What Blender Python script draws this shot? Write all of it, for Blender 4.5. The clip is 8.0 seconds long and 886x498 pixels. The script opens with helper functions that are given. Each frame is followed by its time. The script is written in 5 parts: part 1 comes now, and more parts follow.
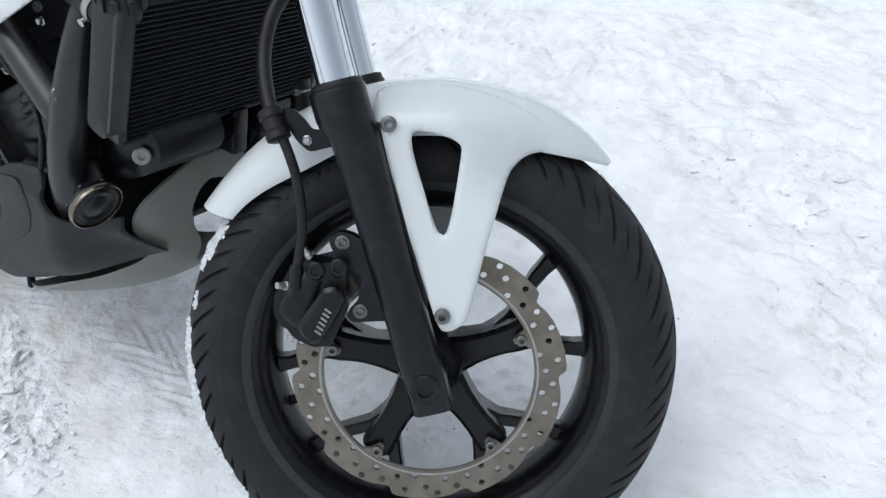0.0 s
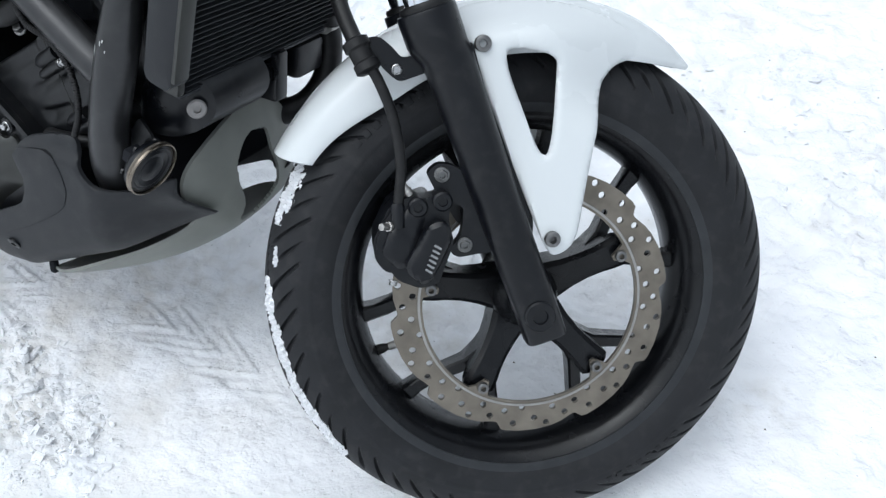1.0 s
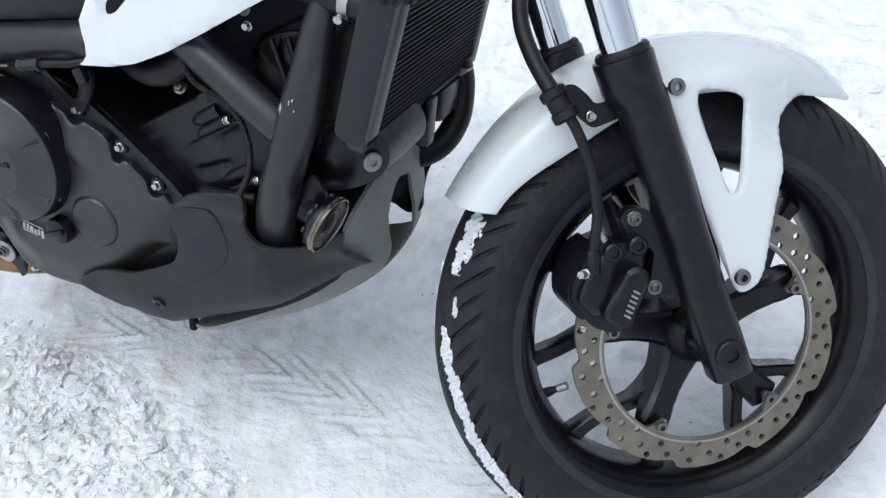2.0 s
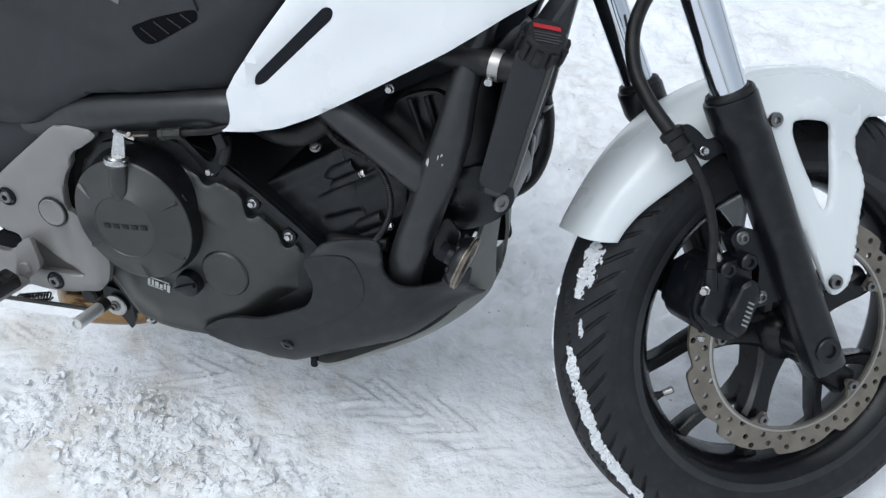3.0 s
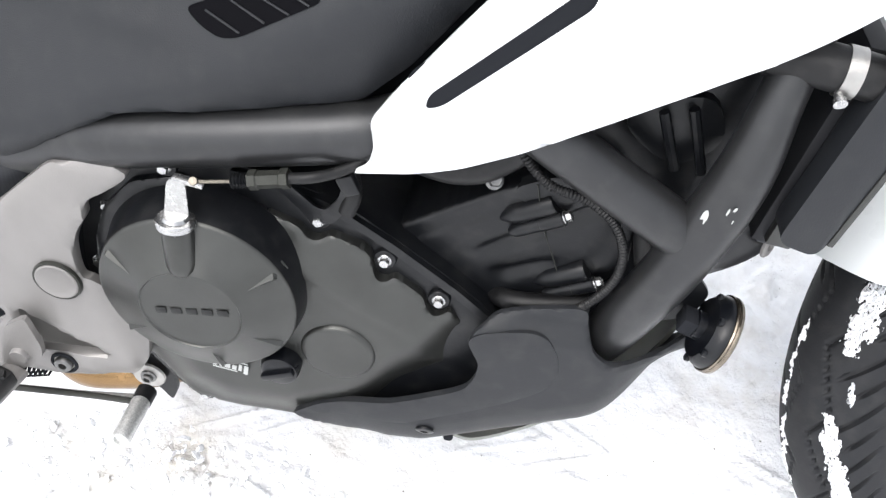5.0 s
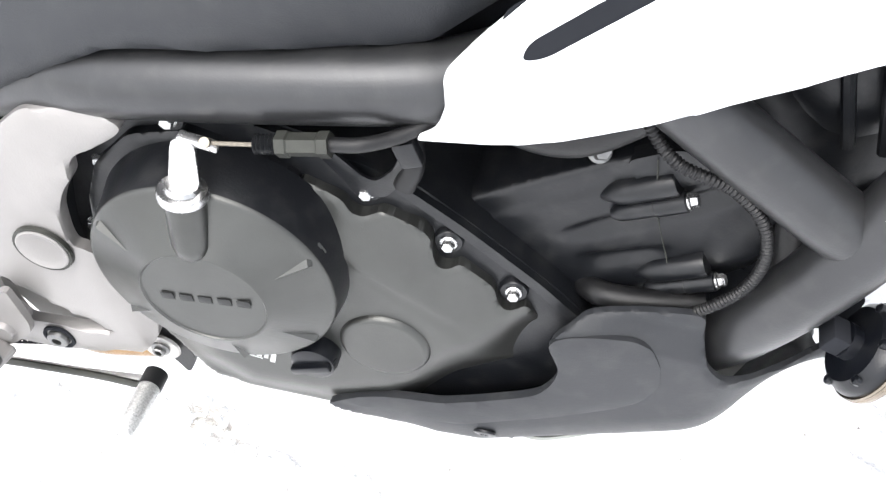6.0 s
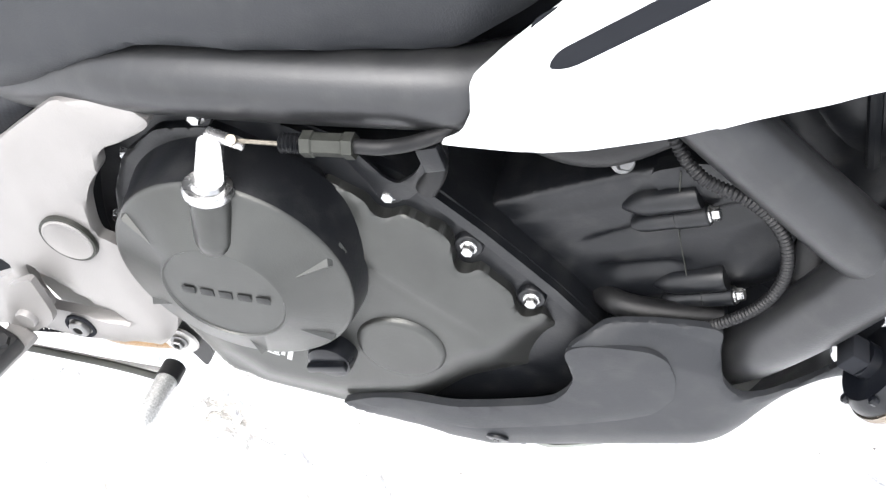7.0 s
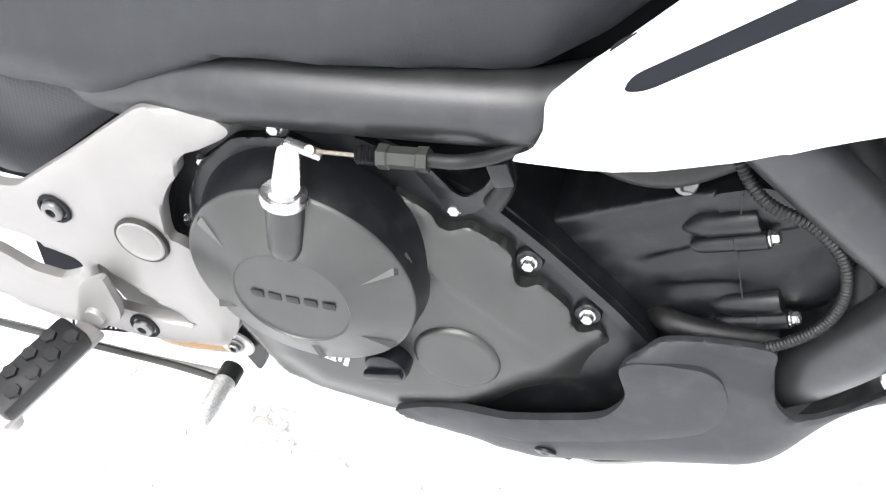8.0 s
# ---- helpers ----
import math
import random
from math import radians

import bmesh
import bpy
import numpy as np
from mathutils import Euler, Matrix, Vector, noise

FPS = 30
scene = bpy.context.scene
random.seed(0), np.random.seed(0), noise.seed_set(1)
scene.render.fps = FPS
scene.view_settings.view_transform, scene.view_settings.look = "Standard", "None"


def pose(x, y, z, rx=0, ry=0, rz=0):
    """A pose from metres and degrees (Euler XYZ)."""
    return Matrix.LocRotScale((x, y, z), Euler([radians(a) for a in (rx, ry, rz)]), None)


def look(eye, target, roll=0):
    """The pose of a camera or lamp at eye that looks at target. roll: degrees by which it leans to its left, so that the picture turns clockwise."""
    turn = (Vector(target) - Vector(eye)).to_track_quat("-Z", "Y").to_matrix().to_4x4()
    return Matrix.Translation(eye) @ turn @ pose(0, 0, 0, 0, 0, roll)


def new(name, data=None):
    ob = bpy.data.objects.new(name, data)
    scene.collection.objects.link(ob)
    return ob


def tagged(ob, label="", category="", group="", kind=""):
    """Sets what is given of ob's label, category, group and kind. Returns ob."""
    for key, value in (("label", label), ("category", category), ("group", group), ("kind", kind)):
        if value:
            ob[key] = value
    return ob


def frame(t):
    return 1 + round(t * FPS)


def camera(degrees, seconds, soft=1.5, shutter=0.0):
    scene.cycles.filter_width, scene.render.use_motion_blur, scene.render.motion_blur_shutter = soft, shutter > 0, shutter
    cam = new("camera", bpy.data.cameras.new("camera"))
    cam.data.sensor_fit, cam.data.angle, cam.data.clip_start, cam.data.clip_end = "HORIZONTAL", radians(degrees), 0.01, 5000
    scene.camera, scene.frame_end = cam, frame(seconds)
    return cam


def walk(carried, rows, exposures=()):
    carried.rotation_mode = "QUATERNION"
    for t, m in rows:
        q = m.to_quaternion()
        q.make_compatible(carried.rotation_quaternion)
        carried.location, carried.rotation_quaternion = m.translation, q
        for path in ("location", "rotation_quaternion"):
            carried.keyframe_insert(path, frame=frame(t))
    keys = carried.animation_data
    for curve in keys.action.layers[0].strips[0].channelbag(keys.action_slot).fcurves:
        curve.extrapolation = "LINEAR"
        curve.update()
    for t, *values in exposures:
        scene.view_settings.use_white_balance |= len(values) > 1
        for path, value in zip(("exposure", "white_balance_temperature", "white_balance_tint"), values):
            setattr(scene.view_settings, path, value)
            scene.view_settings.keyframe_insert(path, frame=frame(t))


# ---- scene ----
# ---- camera ----
cam = camera(54.2, 8.0, soft=1.35)
PATH = [
    (0, (0.436, -0.521, 1.07), (-0.503, 0.677, -0.227), -2.0),
    (0.5, (0.378, -0.608, 1.054), (-0.426, 0.633, -0.292), -1.7),
    (1, (0.235, -0.638, 1.029), (-0.454, 0.637, -0.349), -2.3),
    (1.5, (0.1, -0.656, 1.033), (-0.528, 0.632, -0.361), -3.1),
    (2, (0.003, -0.706, 1.061), (-0.613, 0.617, -0.306), -2.8),
    (2.2, (-0.049, -0.748, 1.084), (-0.621, 0.605, -0.274), -2.1),
    (3.3, (-0.242, -0.819, 1.169), (-0.703, 0.544, -0.219), -4.1),
    (3.5, (-0.289, -0.781, 1.168), (-0.735, 0.572, -0.236), -4.7),
    (4, (-0.381, -0.682, 1.141), (-0.753, 0.629, -0.323), -3.9),
    (4.5, (-0.465, -0.598, 1.104), (-0.742, 0.65, -0.433), -1.3),
    (5, (-0.58, -0.501, 1.062), (-0.738, 0.636, -0.576), 1.4),
    (5.2, (-0.6, -0.469, 1.041), (-0.736, 0.604, -0.641), 1.9),
    (6.3, (-0.632, -0.366, 0.954), (-0.846, 0.549, -0.811), -0.2),
    (6.5, (-0.629, -0.369, 0.955), (-0.843, 0.543, -0.812), 0.1),
    (7, (-0.631, -0.377, 0.966), (-0.87, 0.551, -0.79), -0.2),
    (7.5, (-0.639, -0.385, 0.975), (-0.913, 0.559, -0.767), -0.6),
    (8, (-0.65, -0.395, 0.979), (-0.96, 0.554, -0.754), -1.3),
]
walk(cam, [(t, look(eye, target, roll)) for t, eye, target, roll in PATH],
     exposures=[(0.0, 0.22, 6050, 6), (0.5, 0.40, 6050, 6), (1.0, 0.45, 6000, 6), (2.2, 0.35, 5950, 6), (3.3, 0.25, 6000, 6), (3.7, 0.36, 6150, 8), (4.5, 1.02, 6400, 9), (5.2, 1.52, 6500, 10), (6.3, 2.08, 6500, 10), (8.0, 2.08, 6500, 10)])

# ---- sky and light ----
world = bpy.data.worlds.new("overcast_sky")
scene.world = world
world.use_nodes = True
wn = world.node_tree.nodes
wl = world.node_tree.links
sky = wn.new("ShaderNodeTexSky")
sky.sky_type = 'NISHITA'
sky.sun_disc = False
sky.sun_elevation = radians(62)
sky.sun_rotation = radians(215)
sky.air_density, sky.dust_density, sky.ozone_density = 1.0, 3.0, 1.0
hsv = wn.new("ShaderNodeHueSaturation")
hsv.inputs["Saturation"].default_value = 0.22
wl.new(sky.outputs[0], hsv.inputs["Color"])
bg = wn["Background"]
bg.inputs["Strength"].default_value = 0.15
wl.new(hsv.outputs[0], bg.inputs["Color"])

sun_data = bpy.data.lights.new("sun", 'SUN')
sun_data.energy = 0.7
sun_data.angle = radians(60)
sun_data.color = (1.0, 0.98, 0.95)
sun = new("sun", sun_data)
sun.matrix_world = look((-0.6, -0.8, 6.0), (0, 0, 0))

# ---- materials ----
def mat(name, col, rough=0.5, metal=0.0, var=0.12, scale=18.0, bump=0.12, grain=350.0, coat=0.0, dist=0.0008, spec=0.26, dust=0.0):
    m = bpy.data.materials.new(name)
    m.use_nodes = True
    n, l = m.node_tree.nodes, m.node_tree.links
    b = n["Principled BSDF"]
    tc = n.new("ShaderNodeTexCoord")
    n1 = n.new("ShaderNodeTexNoise")
    n1.inputs["Scale"].default_value, n1.inputs["Detail"].default_value = scale, 6.0
    n2 = n.new("ShaderNodeTexNoise")
    n2.inputs["Scale"].default_value, n2.inputs["Detail"].default_value = grain, 3.0
    l.new(tc.outputs["Object"], n1.inputs["Vector"])
    l.new(tc.outputs["Object"], n2.inputs["Vector"])
    ramp = n.new("ShaderNodeMapRange")
    ramp.inputs["From Min"].default_value, ramp.inputs["From Max"].default_value = 0.3, 0.7
    ramp.inputs["To Min"].default_value, ramp.inputs["To Max"].default_value = 1 - var, 1 + var
    l.new(n1.outputs["Fac"], ramp.inputs["Value"])
    mul = n.new("ShaderNodeVectorMath")
    mul.operation = 'SCALE'
    mul.inputs[0].default_value = col
    l.new(ramp.outputs[0], mul.inputs["Scale"])
    last = mul.outputs["Vector"]
    if dust:
        n3 = n.new("ShaderNodeTexNoise")
        n3.inputs["Scale"].default_value, n3.inputs["Detail"].default_value = 60.0, 8.0
        l.new(tc.outputs["Object"], n3.inputs["Vector"])
        r3 = n.new("ShaderNodeMapRange")
        r3.inputs["From Min"].default_value, r3.inputs["From Max"].default_value = 0.5, 0.8
        r3.inputs["To Min"].default_value, r3.inputs["To Max"].default_value = 0.0, dust
        l.new(n3.outputs["Fac"], r3.inputs["Value"])
        mx = n.new("ShaderNodeMix")
        mx.data_type = 'RGBA'
        l.new(r3.outputs[0], mx.inputs["Factor"])
        l.new(last, mx.inputs["A"])
        mx.inputs["B"].default_value = (0.12, 0.118, 0.11, 1)
        last = mx.outputs["Result"]
    l.new(last, b.inputs["Base Color"])
    rr = n.new("ShaderNodeMapRange")
    rr.inputs["To Min"].default_value, rr.inputs["To Max"].default_value = max(0.02, rough - 0.09), min(1.0, rough + 0.09)
    l.new(n1.outputs["Fac"], rr.inputs["Value"])
    l.new(rr.outputs[0], b.inputs["Roughness"])
    b.inputs["Metallic"].default_value = metal
    b.inputs["Coat Weight"].default_value = coat
    b.inputs["Coat Roughness"].default_value = 0.06
    b.inputs["Specular IOR Level"].default_value = spec
    if bump:
        bp = n.new("ShaderNodeBump")
        bp.inputs["Strength"].default_value, bp.inputs["Distance"].default_value = bump, dist
        l.new(n2.outputs["Fac"], bp.inputs["Height"])
        l.new(bp.outputs[0], b.inputs["Normal"])
    return m


M_WHITE = mat("white_paint", (0.70, 0.715, 0.73), 0.28, 0, 0.015, 6, 0.02, 500, 0.5)
M_FENDER = mat("pearl_white_paint", (0.60, 0.625, 0.635), 0.26, 0, 0.02, 6, 0.02, 500, 0.5)
M_PANEL = mat("textured_black_plastic", (0.0135, 0.0148, 0.0175), 0.48, 0, 0.10, 9, 0.26, 900, dust=0.05, spec=0.32)
M_GLOSSBLK = mat("satin_black_paint", (0.0034, 0.0040, 0.0058), 0.30, 0, 0.12, 20, 0.10, 600, dust=0.08, spec=0.32)
M_FRAME = mat("satin_black_frame_paint", (0.0360, 0.0366, 0.0385), 0.33, 0.55, 0.10, 22, 0.13, 700, dust=0.12, spec=0.46)
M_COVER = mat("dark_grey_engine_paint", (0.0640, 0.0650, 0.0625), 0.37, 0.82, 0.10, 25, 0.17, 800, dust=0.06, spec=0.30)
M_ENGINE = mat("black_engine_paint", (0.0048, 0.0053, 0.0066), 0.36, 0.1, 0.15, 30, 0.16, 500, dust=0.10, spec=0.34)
M_BELLY = mat("charcoal_plastic", (0.0175, 0.0186, 0.0210), 0.48, 0, 0.08, 14, 0.18, 900, dust=0.10, spec=0.25)
M_NOSE = mat("olive_grey_plastic", (0.195, 0.202, 0.185), 0.48, 0, 0.10, 16, 0.10, 700, dust=0.12)
M_SILVER = mat("silver_cast_aluminium", (0.225, 0.216, 0.210), 0.42, 0.45, 0.06, 20, 0.22, 700)
M_RUBBER = mat("tyre_rubber", (0.0120, 0.0126, 0.0145), 0.62, 0, 0.25, 25, 0.25, 500, dust=0.10)
M_HOSE = mat("rubber_hose", (0.005, 0.005, 0.0056), 0.48, 0, 0.15, 40, 0.2, 500, dust=0.12, spec=0.32)
M_RIM = mat("black_wheel_paint", (0.0042, 0.0046, 0.0058), 0.26, 0.0, 0.12, 25, 0.05, 400, 0.0, dust=0.05, spec=0.28)
M_LIP = mat("rim_edge_paint", (0.026, 0.028, 0.031), 0.42, 0.2, 0.15, 25, 0.05, 400, dust=0.10)
M_DISC = mat("worn_brake_steel", (0.185, 0.165, 0.138), 0.42, 0.75, 0.20, 45, 0.25, 900)
M_ADJ = mat("oxidised_steel", (0.034, 0.035, 0.031), 0.40, 0.4, 0.15, 150, 0.15, 800)
M_CHROME = mat("polished_fork_chrome", (0.62, 0.65, 0.70), 0.06, 1.0, 0.03, 12, 0.0)
M_ZINC = mat("zinc_plated_steel", (0.42, 0.42, 0.42), 0.26, 0.95, 0.12, 150, 0.1, 800)
M_STEEL = mat("brushed_steel", (0.38, 0.37, 0.355), 0.35, 0.9, 0.1, 120, 0.2, 900)
M_SCREW = mat("dull_screw_steel", (0.17, 0.17, 0.168), 0.34, 0.9, 0.15, 150, 0.15, 800)
M_RING = mat("stained_steel_rim", (0.22, 0.19, 0.155), 0.24, 0.95, 0.25, 60, 0.1, 600)
M_GOLD = mat("heat_tinted_exhaust_steel", (0.25, 0.155, 0.075), 0.26, 0.9, 0.35, 14, 0.1, 300)
M_FIN = mat("radiator_fin_black", (0.026, 0.028, 0.032), 0.42, 0.2, 0.1, 60, 0.05, 400)
M_CORE = mat("radiator_core_black", (0.010, 0.0105, 0.0125), 0.6, 0.0, 0.1, 60, 0.1, 400)
M_RED = mat("red_label", (0.36, 0.014, 0.020), 0.4, 0, 0.05)
M_BAR = mat("pale_marking", (0.42, 0.43, 0.42), 0.5, 0, 0.08, 200)
M_PRINT = mat("faded_grey_print", (0.22, 0.225, 0.23), 0.5, 0, 0.08, 200)
M_POLISH = mat("polished_aluminium", (0.86, 0.86, 0.86), 0.20, 0.9, 0.05, 60, 0.05, 600)
M_DARKBAR = mat("engraved_marking", (0.010,0.0105,0.0105), 0.5, 0, 0.08, 200)
# near-black standing in for shade in gaps; also colours some small black parts
M_HOLE = mat("gap_shade_and_black_parts", (0.016, 0.017, 0.020), 0.8, 0, 0.1, spec=0.05)
# black for the painted shade inside the vent
M_VOID = mat("vent_shade_black", (0.003, 0.003, 0.004), 0.8, 0, 0.1, spec=0.05)
M_CABLE = mat("steel_cable", (0.20, 0.18, 0.15), 0.4, 0.8, 0.25, 400, 0.5, 900)
M_SNOWBIT = mat("caked_snow", (0.76, 0.77, 0.79), 0.7, 0, 0.06, 90, 0.9, 220, dist=0.003)



def carbon_material():
    m = mat("carbon_pattern_plastic", (0.085, 0.087, 0.092), 0.40, 0, 0.08, 40, 0.10, 700)
    n, l = m.node_tree.nodes, m.node_tree.links
    tc = n.new("ShaderNodeTexCoord")
    ck = n.new("ShaderNodeTexChecker")
    ck.inputs["Scale"].default_value = 420.0
    ck.inputs["Color1"].default_value, ck.inputs["Color2"].default_value = (0.026, 0.028, 0.032, 1), (0.017, 0.018, 0.021, 1)
    turn = n.new("ShaderNodeMapping")
    turn.inputs["Rotation"].default_value = (0.0, radians(38), 0.0)
    turn.inputs["Scale"].default_value = (1.0, 0.0, 1.0)
    l.new(tc.outputs["Object"], turn.inputs["Vector"])
    l.new(turn.outputs[0], ck.inputs["Vector"])
    l.new(ck.outputs["Color"], n["Principled BSDF"].inputs["Base Color"])
    return m


M_CARBON = carbon_material()

# ---- mesh helpers ----
V = Vector


def finish(bm, angle=35):
    bmesh.ops.recalc_face_normals(bm, faces=bm.faces)
    me = bpy.data.meshes.new("mesh")
    bm.to_mesh(me)
    bm.free()
    me.polygons.foreach_set("use_smooth", [True] * len(me.polygons))
    me.set_sharp_from_angle(angle=radians(angle))
    return me


def part(name, bm, material, parent, label="", xf=None, angle=35):
    """One mesh object under a thing or a part; xf bakes a frame into its vertices."""
    if xf is not None:
        bm.transform(xf)
    me = finish(bm, angle) if isinstance(bm, bmesh.types.BMesh) else bm
    me.materials.append(material)
    ob = new(name, me)
    ob.parent = parent
    if label:
        ob["label"] = label
    return ob


def piece(name, me, parent, m, label=""):
    """A part that shares mesh data, at the pose m in its thing's space."""
    ob = new(name, me)
    ob.parent = parent
    ob.matrix_basis = m
    if label:
        ob["label"] = label
    return ob


def rounded(pts, rad=0.006, steps=3):
    """Rounds the corners of a closed outline, keeping its straight edges."""
    p = [V(q) for q in pts]
    out = []
    n = len(p)
    for i in range(n):
        a, b, c = p[i - 1], p[i], p[(i + 1) % n]
        la, lc = (a - b).length, (c - b).length
        d, e = b + (a - b) * (min(rad, 0.46 * la) / la), b + (c - b) * (min(rad, 0.46 * lc) / lc)
        for k in range(steps + 1):
            t = k / steps
            out.append((1 - t) ** 2 * d + 2 * t * (1 - t) * b + t * t * e)
    return out


def edge_dist(loops, x, z):
    """Distance from a point of the plane to the nearest of some closed loops."""
    best = 1e9
    for lp in loops:
        for i in range(len(lp)):
            ax, az = lp[i]
            bx, bz = lp[(i + 1) % len(lp)]
            dx, dz = bx - ax, bz - az
            k = max(0.0, min(1.0, ((x - ax) * dx + (z - az) * dz) / (dx * dx + dz * dz + 1e-12)))
            best = min(best, math.hypot(x - ax - k * dx, z - az - k * dz))
    return best


def smooth01(k):
    k = max(0.0, min(1.0, k))
    return k * k * (3 - 2 * k)


def sheet(outline, fn, thick, step=0.012, holes=(), rim=0.004, soft=2, side=-1, drop=None):
    """A panel over an outline in x and z: its face lies at y = fn(x, z), its back thick behind; rim rounds its edge. side 1 mirrors it."""
    loops = [[(q[0], q[1]) for q in rounded([(*p, 0) for p in lp], 1.0 if soft == 2 else 0.006, 4 if soft == 2 else 3)] if soft else [tuple(p) for p in lp] for lp in (outline, *holes)]
    bm = bmesh.new()
    for lp in loops:
        vs = [bm.verts.new((x, 0, z)) for x, z in lp]
        for i in range(len(vs)):
            bm.edges.new((vs[i], vs[(i + 1) % len(vs)]))
    bmesh.ops.triangle_fill(bm, use_beauty=True, use_dissolve=False, edges=bm.edges[:])
    if drop:
        bmesh.ops.delete(bm, geom=[f for f in bm.faces if drop(f.calc_center_median())], context='FACES')
    bmesh.ops.dissolve_limit(bm, angle_limit=0.02, use_dissolve_boundaries=False, verts=[], edges=[e for e in bm.edges if not e.is_boundary])
    xs = [p[0] for p in loops[0]]
    zs = [p[1] for p in loops[0]]
    for lo, hi, no in ((min(xs), max(xs), (1, 0, 0)), (min(zs), max(zs), (0, 0, 1))):
        k = int((hi - lo) / step)
        for i in range(1, k + 1):
            c = lo + (hi - lo) * i / (k + 1)
            bmesh.ops.bisect_plane(bm, geom=bm.verts[:] + bm.edges[:] + bm.faces[:], plane_co=(c if no[0] else 0, 0, c if no[2] else 0), plane_no=no)
    for v in bm.verts:
        x, z = v.co.x, v.co.z
        y = fn(x, z)
        if rim:
            d = min(1.0, edge_dist(loops, x, z) / rim)
            y += rim * (1 - math.sqrt(max(0.0, 1 - (1 - d) ** 2)))
        v.co.y = y
    if thick:
        ret = bmesh.ops.extrude_face_region(bm, geom=bm.faces[:], use_keep_orig=True)
        for v in ret["geom"]:
            if isinstance(v, bmesh.types.BMVert):
                v.co.y += thick
    if side > 0:
        for v in bm.verts:
            v.co.y = -v.co.y
    return bm


def flat(y):
    return lambda x, z: y


def frame_of(axis):
    return V(axis).normalized().to_track_quat('Z', 'Y').to_matrix().to_4x4()


def lathe(profile, origin=(0, 0, 0), axis=(0, 0, 1), seg=32, close=True, into=None):
    """Turns a profile of (radius, height) about an axis."""
    bm = into or bmesh.new()
    m = Matrix.Translation(origin) @ frame_of(axis)
    rings = []
    for r, h in profile:
        if r < 1e-6:
            rings.append([bm.verts.new(m @ V((0, 0, h)))])
        else:
            rings.append([bm.verts.new(m @ V((r * math.cos(2 * math.pi * i / seg), r * math.sin(2 * math.pi * i / seg), h))) for i in range(seg)])
    for a, b in zip(rings, rings[1:]):
        for i in range(seg):
            j = (i + 1) % seg
            vs = [a[i % len(a)], a[j % len(a)], b[j % len(b)], b[i % len(b)]]
            vs = list(dict.fromkeys(vs))
            if len(vs) > 2:
                bm.faces.new(vs)
    if close:
        for ring in (rings[0], rings[-1]):
            if len(ring) > 2:
                bm.faces.new(ring)
    return bm


def smooth_path(pts, n=8):
    """Catmull-Rom through the points."""
    p = [V(q) for q in pts]
    p = [p[0] * 2 - p[1]] + p + [p[-1] * 2 - p[-2]]
    out = []
    for i in range(1, len(p) - 2):
        a, b, c, d = p[i - 1:i + 3]
        for k in range(n):
            t = k / n
            out.append(0.5 * ((2 * b) + (c - a) * t + (2 * a - 5 * b + 4 * c - d) * t * t + (3 * b - a - 3 * c + d) * t ** 3))
    out.append(p[-2])
    return out


def tube(pts, r, seg=20, n=8, wave=0.0, pitch=0.004, into=None, flat_y=1.0):
    """A round bar or hose along a path; wave gives it rings."""
    path = smooth_path(pts, n) if n > 1 else [V(q) for q in pts]
    bm = into or bmesh.new()
    up = V((0, 1, 0))
    rings, run = [], 0.0
    for i, p in enumerate(path):
        d = (path[min(i + 1, len(path) - 1)] - path[max(i - 1, 0)]).normalized()
        a = d.cross(up)
        if a.length < 1e-3:
            a = d.cross(V((1, 0, 0)))
        a.normalize()
        b = a.cross(d)
        up = b
        if i:
            run += (p - path[i - 1]).length
        rr = (r(i / (len(path) - 1)) if callable(r) else r) + wave * math.sin(2 * math.pi * run / pitch)
        rings.append([bm.verts.new(p + rr * (math.cos(2 * math.pi * k / seg) * a + flat_y * math.sin(2 * math.pi * k / seg) * b)) for k in range(seg)])
    for a, b in zip(rings, rings[1:]):
        for i in range(seg):
            bm.faces.new((a[i], a[(i + 1) % seg], b[(i + 1) % seg], b[i]))
    bm.faces.new(rings[0])
    bm.faces.new(rings[-1])
    return bm


def block(lo, hi, bevel=0.003, m=None, into=None):
    bm = into or bmesh.new()
    ret = bmesh.ops.create_cube(bm, size=1.0, matrix=Matrix.Translation((V(lo) + V(hi)) / 2) @ Matrix.Diagonal((*(V(hi) - V(lo)), 1)))
    if bevel:
        es = list({e for v in ret["verts"] for e in v.link_edges})
        bmesh.ops.bevel(bm, geom=es, offset=bevel, segments=2, affect='EDGES', profile=0.5)
    if m is not None:
        bm.transform(m)
    return bm


def hexbolt(r=0.006, head=0.005, flange=1.5, recess=True, seg=24):
    """A flanged hexagon bolt, its head towards +z."""
    bm = bmesh.new()
    fr = r * flange
    lathe([(fr, 0), (fr, r * 0.22), (fr * 0.93, r * 0.34), (r * 0.95, r * 0.42)], seg=seg, into=bm)
    hexring = lambda rr, h: [bm.verts.new((rr * math.cos(math.pi * k / 3), rr * math.sin(math.pi * k / 3), h)) for k in range(6)]
    a, b, c = hexring(r, r * 0.3), hexring(r, head * 0.85), hexring(r * 0.86, head)
    for p, q in ((a, b), (b, c)):
        for i in range(6):
            bm.faces.new((p[i], p[(i + 1) % 6], q[(i + 1) % 6], q[i]))
    if recess:
        d, e = hexring(r * 0.60, head), hexring(r * 0.55, head * 0.1)
        for p, q in ((c, d), (d, e)):
            for i in range(6):
                bm.faces.new((p[i], p[(i + 1) % 6], q[(i + 1) % 6], q[i]))
        bm.faces.new(e)
    else:
        bm.faces.new(c)
    return bm


